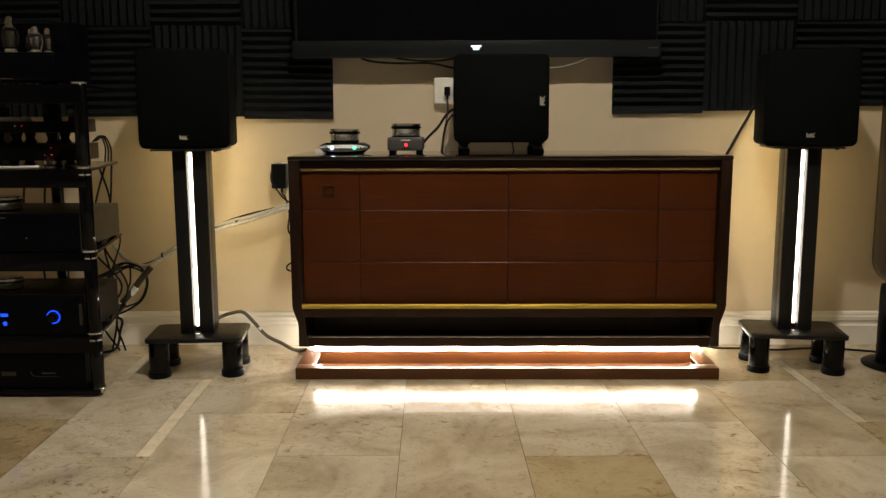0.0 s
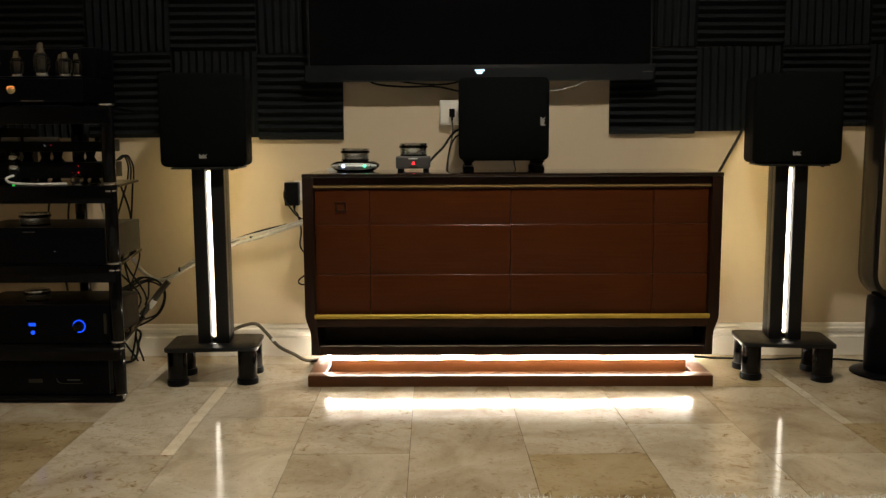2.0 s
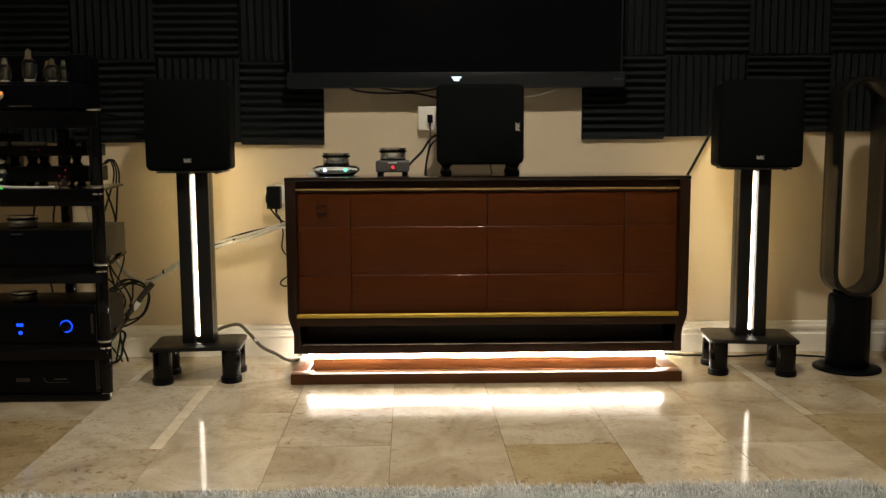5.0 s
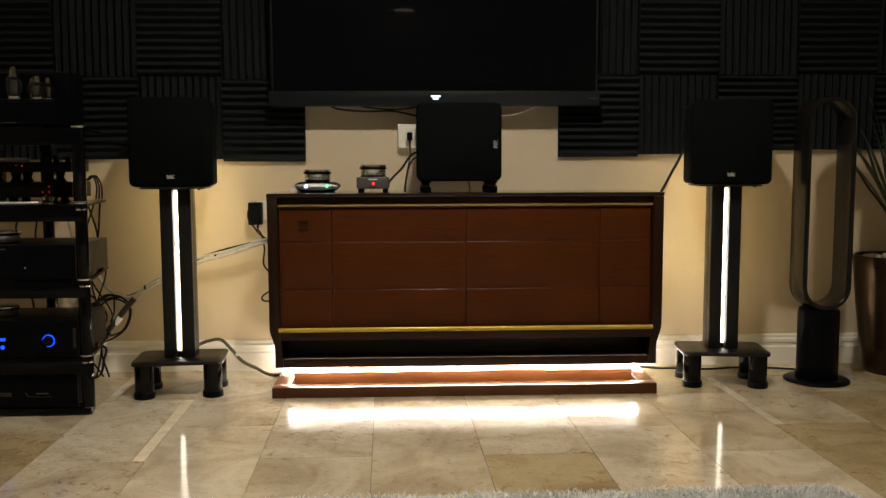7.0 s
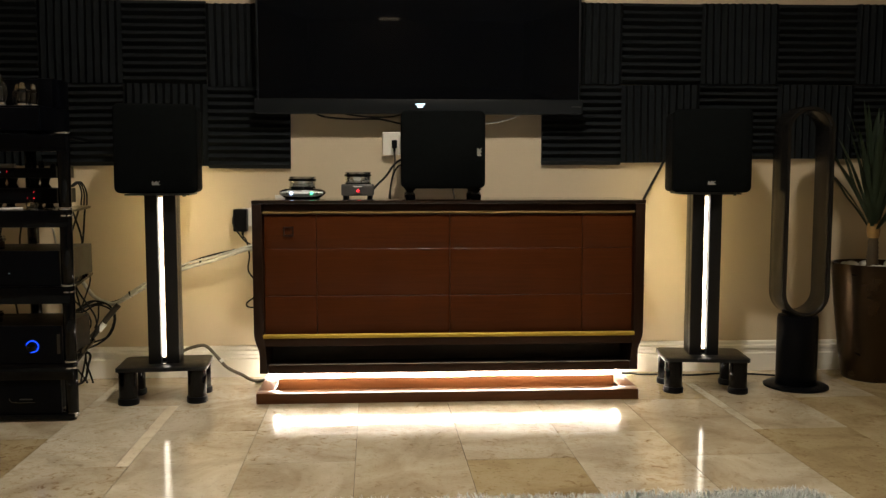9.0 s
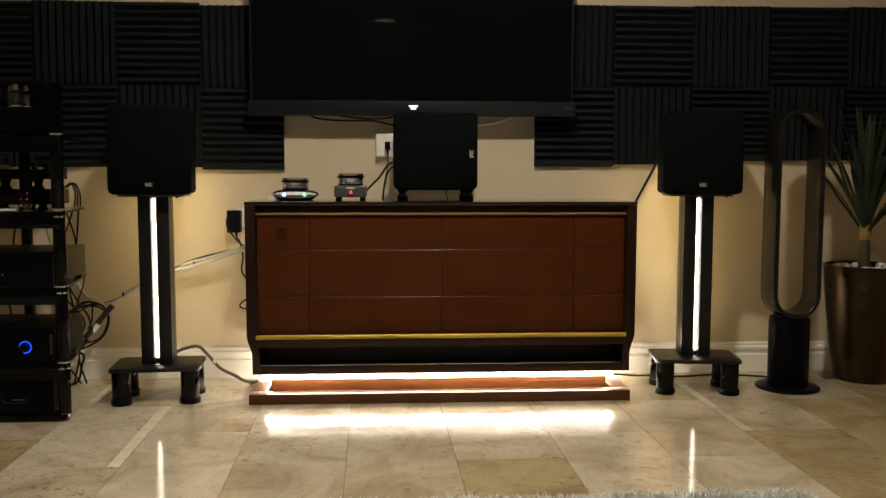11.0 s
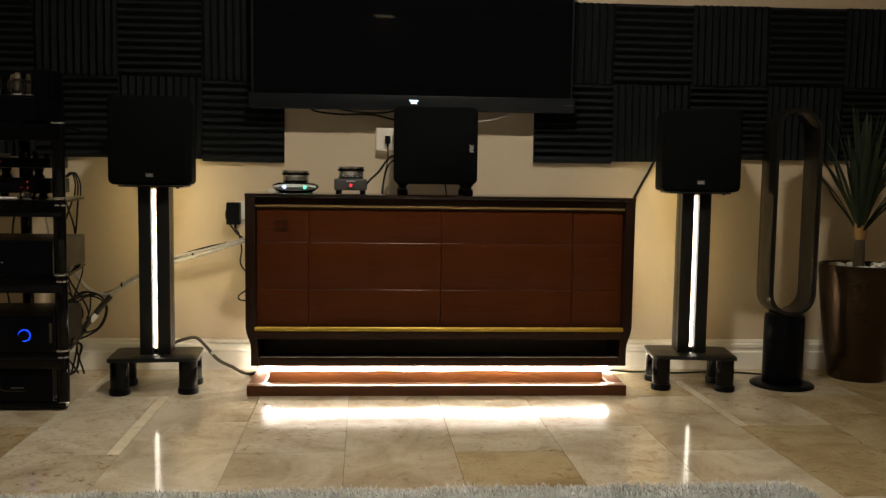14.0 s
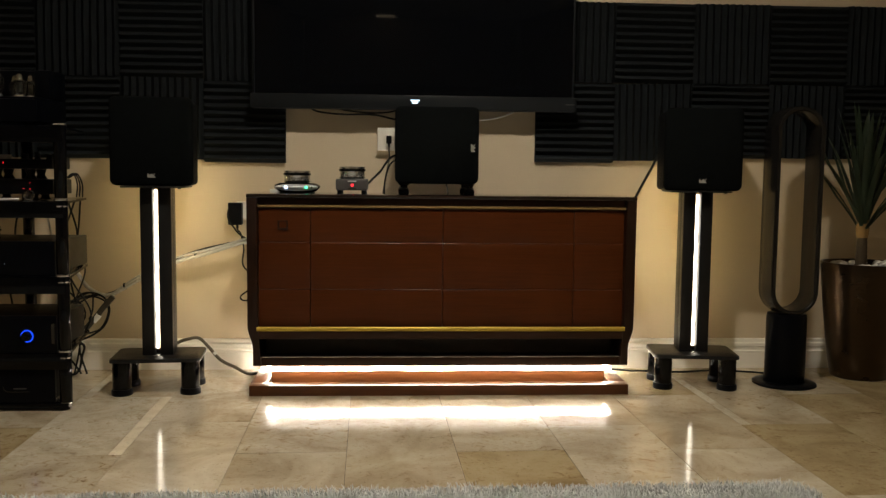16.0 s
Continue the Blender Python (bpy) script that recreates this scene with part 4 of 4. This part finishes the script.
def valve(at, r, h, label, group, shoulder=0.62, cap=True):
    """A radio valve: black base, pinched glass with a domed crown, and grey plates inside."""
    v = thing("vacuum_tube", label, "vacuum tube", group, at)
    part("tube_base", lathe([(r * 0.72, 0.0), (r * 0.74, 0.002), (r * 0.74, h * 0.10), (r * 0.60, h * 0.12)], 24), M_CHROME, v)
    part("glass", lathe([(r * 0.62, h * 0.10), (r * 0.88, h * 0.20), (r, h * 0.36), (r * 0.98, h * shoulder), (r * 0.70, h * (shoulder + 0.10)), (r * 0.50, h * (shoulder + 0.16)), (r * 0.52, h * (shoulder + 0.24)), (r * 0.40, h * 0.96), (r * 0.12, h), (0.0005, h)], 28), M_GLASS, v, "clear glass envelope")
    part("plate", rod(r * 0.36, h * 0.40, 16, (0, 0, h * 0.18)), M_MICA, v, "grey metal plates")
    if cap:
        part("getter", lathe([(r * 0.62, h * (shoulder + 0.10)), (r * 0.46, h * (shoulder + 0.16)), (r * 0.48, h * (shoulder + 0.24)), (r * 0.36, h * 0.945), (r * 0.10, h * 0.985), (0.0005, h * 0.985)], 20), M_GETTER, v, "silvery getter flash")
    return v


valve((-1.318, 2.49, zb), 0.019, 0.036, "small glass valve lying among the rack units", "rack valves", 0.6, False)
for k in range(4):
    single("jar_ring", lathe([(0.015, 0), (0.0165, 0.002), (0.0165, 0.013), (0.015, 0.015)], 24), M_CHROME if k % 2 == 0 else M_GLOSS, "steel and black stacked ring in the rack", "ring", "stacked rings", (-1.522, 2.52, zb + 0.045 + 0.0152 * k))
single("ring_support", rod(0.0155, 0.0448, 20), M_PLASTIC, "black round support under the rings", "support", "", (-1.522, 2.52, zb))
cable([(-1.50, 2.47, zb + 0.030), (-1.515, 2.455, zb + 0.022), (-1.500, 2.447, zb + 0.010), (-1.45, 2.446, zb + 0.0052), (-1.395, 2.447, zb + 0.0048), (-1.34, 2.47, zb + 0.0048)], 0.0042, M_LOGO, "white cable curled on the rack shelf")
single("indicator_stick", box(-1.503, -1.497, 2.462, 2.468, zb, zb + 0.010, 0.001), M_GREEN_PURE, "tiny green lit indicator on the shelf", "indicator")
for k in range(3):
    cable([(-1.262, 2.665 + 0.012 * k, zb + 0.070), (-1.252 + 0.006 * k, 2.70, zb + 0.085), (-1.244 + 0.008 * k, 2.715, zb + 0.05), (-1.246 + 0.010 * k, 2.71, zb + 0.006)], 0.0026, M_CABLE, "black lead looping behind the small units")

# tube amplifier on the top shelf
za = S4 + 0.0005
t = thing("tube_amplifier", "black tube amplifier with glass valves, red lights and an amber badge", "tube amplifier", "", (-1.45, 2.64, za))
part("chassis", box(-0.225, 0.172, -0.17, 0.085, 0.014, 0.090, 0.005), M_FACE, t)
f = part("front_plate", box(-0.228, 0.174, -0.182, -0.1705, 0.012, 0.082, 0.003), M_FACE, t)
part("transformer_cover", box(-0.215, 0.172, -0.01, 0.085, 0.0905, 0.186, 0.006), M_FACE, t, "tall black transformer cover")
part("side_cover", box(0.126, 0.172, -0.06, -0.0105, 0.0905, 0.184, 0.006), M_FACE, t)
for x in (-0.101, -0.092):
    part("light", rod(0.0019, 0.002, 10, (x, -0.1815, 0.051), "y", 0.0004), M_RED, f, "tiny red light")
part("badge", rod(0.0125, 0.002, 24, (-0.036, -0.1815, 0.050), "y", 0.0004), M_OCHRE, f, "round ochre badge")
part("badge_light", box(-0.047, -0.025, -0.1846, -0.1836, 0.0570, 0.0592, 0.0004), M_AMBER, f, "lit amber mark")
part("badge_light", box(-0.033, -0.027, -0.1846, -0.1836, 0.0520, 0.0545, 0.0004), M_AMBER, f, "lit amber mark")
part("badge_light", box(-0.047, -0.0445, -0.1846, -0.1836, 0.0505, 0.0565, 0.0004), M_AMBER, f, "lit amber mark")
part("edge_trim", box(-0.01, 0.060, -0.1846, -0.1825, 0.016, 0.0175, 0.0003), M_STEEL, f)
for k, (x, y, r, h, s) in enumerate(((-0.175, -0.12, 0.020, 0.080, 0.6), (-0.088, -0.12, 0.021, 0.100, 0.58), (-0.012, -0.12, 0.0175, 0.076, 0.62), (0.063, -0.12, 0.021, 0.100, 0.58), (0.096, -0.06, 0.016, 0.072, 0.62), (0.134, -0.12, 0.0185, 0.072, 0.62), (0.156, -0.09, 0.014, 0.070, 0.64))):
    valve((-1.482 + x, 2.64 + y, za + 0.0902), r * 1.14, h * 1.04, "clear glass vacuum tube with silvery crown on the amplifier", "amplifier valves", s)
for k in range(4):
    part("foot", rod(0.02, 0.0138, 16, ((-0.18, 0.14)[k % 2], (-0.13, 0.05)[k // 2], 0)), M_PLASTIC, t)
# leads hanging down behind the rack
for k, (x, x2) in enumerate(((-1.50, -1.53), (-1.335, -1.31), (-1.42, -1.40), (-1.29, -1.31), (-1.57, -1.60), (-1.31, -1.36))):
    cable([(x, 2.875, 0.652), (x2, 2.895, 0.52), (x2 + 0.03 * (-1) ** k, 2.895, 0.38), (x + 0.02, 2.90, 0.24), (x2, 2.89, 0.12), (x, 2.90, 0.012)], 0.0034, M_CABLE_GREY if k == 2 else M_CABLE, "loose lead hanging behind the rack")


# ---------------- bladeless fan ----------------
def tower_fan():
    t = thing("tower_fan", "tall gunmetal bladeless tower fan on a round base", "fan", at=(1.280, 2.755, 0))
    part("base_disc", lathe([(0.108, 0.0), (0.113, 0.003), (0.113, 0.008), (0.106, 0.012), (0.08, 0.013)], 56), M_PLASTIC, t)
    part("body", lathe([(0.069, 0.0132), (0.071, 0.016), (0.071, 0.25), (0.068, 0.264), (0.056, 0.268)], 48), M_FACE, t, "satin black cylindrical body")
    bm = bmesh.new()
    hw, zc0, zc1 = 0.079, 0.350, 0.925
    path = []
    for i in range(19):
        a = math.pi * i / 18
        path.append((hw * math.cos(a), zc1 + hw * math.sin(a), math.cos(a), math.sin(a)))
    for i in range(19):
        a = math.pi + math.pi * i / 18
        path.append((hw * math.cos(a), zc0 + hw * math.sin(a), math.cos(a), math.sin(a)))
    sec = [(-0.006, -0.060), (-0.002, -0.062), (0.006, -0.060), (0.0095, -0.052), (0.012, 0.0), (0.010, 0.050), (0.003, 0.060), (-0.008, 0.056), (-0.010, 0.0), (-0.0085, -0.054)]
    rings = [[bm.verts.new((x + nx * u, v, z + nz * u)) for u, v in sec] for x, z, nx, nz in path]
    k = len(sec)
    for i in range(len(rings)):
        a, b = rings[i], rings[(i + 1) % len(rings)]
        for j in range(k):
            bm.faces.new((a[j], a[(j + 1) % k], b[(j + 1) % k], b[j]))
    bmesh.ops.recalc_face_normals(bm, faces=bm.faces)
    part("air_loop", all_smooth(bm), M_FAN, t, "open oval air loop")
    part("neck", box(-0.045, 0.045, -0.04, 0.04, 0.2605, 0.271, 0.003), M_GLOSS, t)
    return t


tower_fan()


# ---------------- potted plant ----------------
PX, PY = 1.632, 2.880
pot = thing("plant_pot", "tapered bronze metal planter", "planter", "", (PX, PY, 0))
part("vessel", lathe([(0.098, 0.0), (0.104, 0.004), (0.121, 0.11), (0.139, 0.27), (0.151, 0.40), (0.154, 0.436), (0.153, 0.441), (0.146, 0.441), (0.143, 0.40), (0.141, 0.398)], 64), M_POT, pot)
part("soil", lathe([(0.0005, 0.421), (0.08, 0.419), (0.1425, 0.416), (0.1425, 0.408)], 40), M_SOIL, pot, "dark potting soil")
rng = random.Random(11)
for k in range(16):
    a, d = rng.uniform(0, 6.28), rng.uniform(0.05, 0.115)
    r = rng.uniform(0.014, 0.024)
    bm = bmesh.new()
    bmesh.ops.create_icosphere(bm, subdivisions=2, radius=1)
    for v in bm.verts:
        v.co *= 1 + 0.12 * noise.noise(v.co * 1.3 + Vector((k, 0, 0)))
        v.co = Vector((v.co.x * r, v.co.y * r * 0.8, v.co.z * r * 0.6))
    single("pebble", all_smooth(bm), M_PEBBLE, "smooth white pebble on the soil", "pebble", "pebbles in the planter", (PX + d * math.cos(a), PY + d * math.sin(a), 0.421 + r * 0.5))
plant = thing("yucca_plant", "spiky dark green yucca-like plant in the bronze planter", "potted plant", "", (PX - 0.012, PY, 0.42))
trunk = []
for k in range(15):
    trunk.append((0.021 + (0.0022 if k % 2 else 0.0) - 0.0003 * k, 0.0 + 0.0088 * k))
part("trunk", lathe(trunk, 20), M_BARK, plant, "ringed brown trunk")
part("leaf_base", lathe([(0.018, 0.11), (0.022, 0.125), (0.024, 0.150), (0.020, 0.185), (0.010, 0.20)], 20), M_HUSK, plant, "ochre leaf sheath")


def leaf(az, tilt, length, width, droop, z0, seed):
    """A strap leaf: a folded blade that rises from the crown and bends outward."""
    bm = bmesh.new()
    n, prev = 12, None
    p = Vector((0.012 * math.cos(az), 0.012 * math.sin(az), z0))
    ang = tilt
    side = Vector((-math.sin(az), math.cos(az), 0))
    for i in range(n + 1):
        u = i / n
        d = Vector((math.cos(az) * math.sin(ang), math.sin(az) * math.sin(ang), math.cos(ang)))
        up = side.cross(d)
        w = width * (0.55 + 1.1 * u) * (1 - u) ** 0.6 * 0.9 + 0.0006
        q = Vector(p)
        q.y = min(q.y, WALL - 0.075 - PY)
        q.x = max(q.x, -0.205)
        row = [bm.verts.new(q - side * w - up * w * 0.35), bm.verts.new(q), bm.verts.new(q + side * w - up * w * 0.35)]
        if prev:
            for k in range(2):
                bm.faces.new((prev[k], prev[k + 1], row[k + 1], row[k]))
        prev = row
        p = p + d * (length / n)
        ang += droop / n * (0.5 + u)
    bmesh.ops.solidify(bm, geom=bm.faces[:], thickness=0.0012)
    return all_smooth(bm)


for k in range(38):
    u = k / 37
    az = k * 2.39996 + rng.uniform(-0.2, 0.2)
    tilt = 0.05 + 0.64 * u + rng.uniform(-0.10, 0.10)
    part("leaf", leaf(az, tilt, rng.uniform(0.40, 0.48) * (1 - 0.34 * u), rng.uniform(0.012, 0.0165), rng.uniform(0.02, 0.30) + 0.25 * u, 0.20 - 0.065 * u, k), M_LEAF, plant)


# ---------------- rug ----------------
def rug():
    x0, x1, y0, y1, r = -1.95, 0.86, -0.9, 1.643, 0.07
    out = rounded(x0, x1, y0, y1, r)
    bm = slab(out, -0.006, 0.006, 0.003)
    bm.transform(Matrix.Translation((0, 0, 0.0065)) @ pose(0, 0, 0, -90))
    t = thing("shag_rug", "pale blue-grey shaggy rug on the marble floor", "rug", "", (0, 0, 0))
    t.rotation_euler[2] = radians(1.2)
    part("backing", bm, M_PILE, t)
    g = np.random.default_rng(5)
    near = np.column_stack([g.uniform(x0, x1, 46000), g.uniform(1.40, y1, 46000)])
    far = np.column_stack([g.uniform(x0, x1, 42000), g.uniform(y0, 1.40, 42000)])
    pts = np.vstack([near, far])
    cx = np.clip(pts[:, 0], x0 + r, x1 - r)
    cy = np.clip(pts[:, 1], y0 + r, y1 - r)
    pts = pts[np.hypot(pts[:, 0] - cx, pts[:, 1] - cy) <= r]
    n = len(pts)
    az = g.uniform(0, 2 * np.pi, n)
    clump = np.sin(pts[:, 0] * 23 + 2 * np.sin(pts[:, 1] * 17)) * np.cos(pts[:, 1] * 31 + pts[:, 0] * 7)
    lean = g.uniform(0.1, 0.75, n)
    h = g.uniform(0.017, 0.028, n) * (1 + 0.18 * clump)
    w = g.uniform(0.0008, 0.0015, n) * np.where(pts[:, 1] < 1.40, 2.6, 1.0)
    dx, dy = np.cos(az), np.sin(az)
    base = np.column_stack([pts, np.full(n, 0.012)])
    sx = np.column_stack([-dy * w, dx * w, np.zeros(n)])
    mid = base + np.column_stack([dx * h * lean * 0.35, dy * h * lean * 0.35, h * 0.62])
    tip = base + np.column_stack([dx * h * lean, dy * h * lean, h * (1.05 - 0.45 * lean)])
    verts = np.stack([base - sx, base + sx, mid + sx * 0.9, mid - sx * 0.9, tip], 1).reshape(-1, 3)
    i = np.arange(n) * 5
    faces = [(a, a + 1, a + 2, a + 3) for a in i.tolist()] + [(a + 3, a + 2, a + 4) for a in i.tolist()]
    me = bpy.data.meshes.new("pile")
    me.from_pydata(verts.tolist(), [], faces)
    me.materials.append(M_PILE)
    ob = new("shag", me)
    ob.parent = t
    tagged(ob, "long soft shag pile", "", "", "stuff")


rug()

# ---------------- floor tiles ----------------
JOINTS = {-5: (2.28,), -4: (2.01, 2.63), -3: (2.314,), -2: (2.005, 2.44), -1: (2.307,), 0: (1.99, 2.475), 1: (2.218,), 2: (1.978, 2.58), 3: (2.208,), 4: (1.968, 2.57), 5: (2.30,), 6: (1.95,), -6: (2.05,), -7: (2.3,)}
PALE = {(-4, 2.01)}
# Tile edges that get a painted streak of light, with the stone for each.
STREAK_RIGHT = {(-4, 2.01): M_STONE_STREAK}
STREAK_LEFT = {(-4, 2.63): M_STONE_PALE_STREAK, (3, 2.208): M_STONE_PALE_STREAK}
BROWN = {(3, 1.608), (4, 1.968), (0, 1.39), (4, 1.368), (5, 2.3), (5, 1.7), (-5, 1.68), (-5, 1.08), (2, 2.58)}
TILE = {}


def tile_mesh(w, d, material):
    key = (round(w, 3), round(d, 3), material.name)
    if key not in TILE:
        bm = box(-w / 2, w / 2, -d / 2, d / 2, -0.010, 0.0, 0.0)
        me = bpy.data.meshes.new("marble_tile")
        bm.to_mesh(me)
        bm.free()
        me.materials.append(material)
        TILE[key] = me
    return TILE[key]


def floor_tiles():
    """Columns of tiles, laid a little askew to the walls; the outermost run on under them."""
    rng = random.Random(8)
    gap, side = 0.0015, 0.301
    turn = Matrix.Translation((0.003, 2.2, 0)) @ pose(0, 0, 0, 0, 0, 1.4) @ Matrix.Translation((0, -2.2, 0))
    for c in range(-10, 11):
        xa, xb = side * c, side * c + side
        ys = sorted(JOINTS.get(c, (1.7 + 0.3 * (c % 2),)))
        lo, hi = ys[0], ys[-1]
        while lo > BACK:
            lo -= 0.6
            ys.insert(0, lo)
        while hi < WALL + 0.03:
            hi += 0.6
            ys.append(min(hi, WALL + 0.1))
        for a, b in zip(ys, ys[1:]):
            if b - a < 0.03:
                continue
            key, left, right = (c, round(a, 3)), xa, xb
            # narrow strip at one edge of some tiles: light streak painted in pale stone
            if key in STREAK_RIGHT:
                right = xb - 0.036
                streak = new("marble_slip", tile_mesh(0.036 - gap, b - a - gap, STREAK_RIGHT[key]))
                streak.matrix_basis = turn @ Matrix.Translation((xb - 0.018, (a + b) / 2, 0.0))
                streak.parent = floor
            if key in STREAK_LEFT:
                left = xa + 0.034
                streak = new("marble_slip", tile_mesh(0.034 - gap, b - a - gap, STREAK_LEFT[key]))
                streak.matrix_basis = turn @ Matrix.Translation((xa + 0.017, (a + b) / 2, 0.0))
                streak.parent = floor
            ob = new("marble_tile", tile_mesh(right - left - gap, b - a - gap, M_STONE_PALE_STREAK if key in PALE else M_STONE_BROWN if key in BROWN else M_STONE))
            tilt = pose(0, 0, 0, math.degrees(rng.uniform(-0.0013, 0.0013)), math.degrees(rng.uniform(-0.0008, 0.0008)), 0)
            ob.matrix_basis = turn @ Matrix.Translation(((left + right) / 2, (a + b) / 2, rng.uniform(-0.00005, 0.00005))) @ tilt
            ob.parent = floor


floor_tiles()
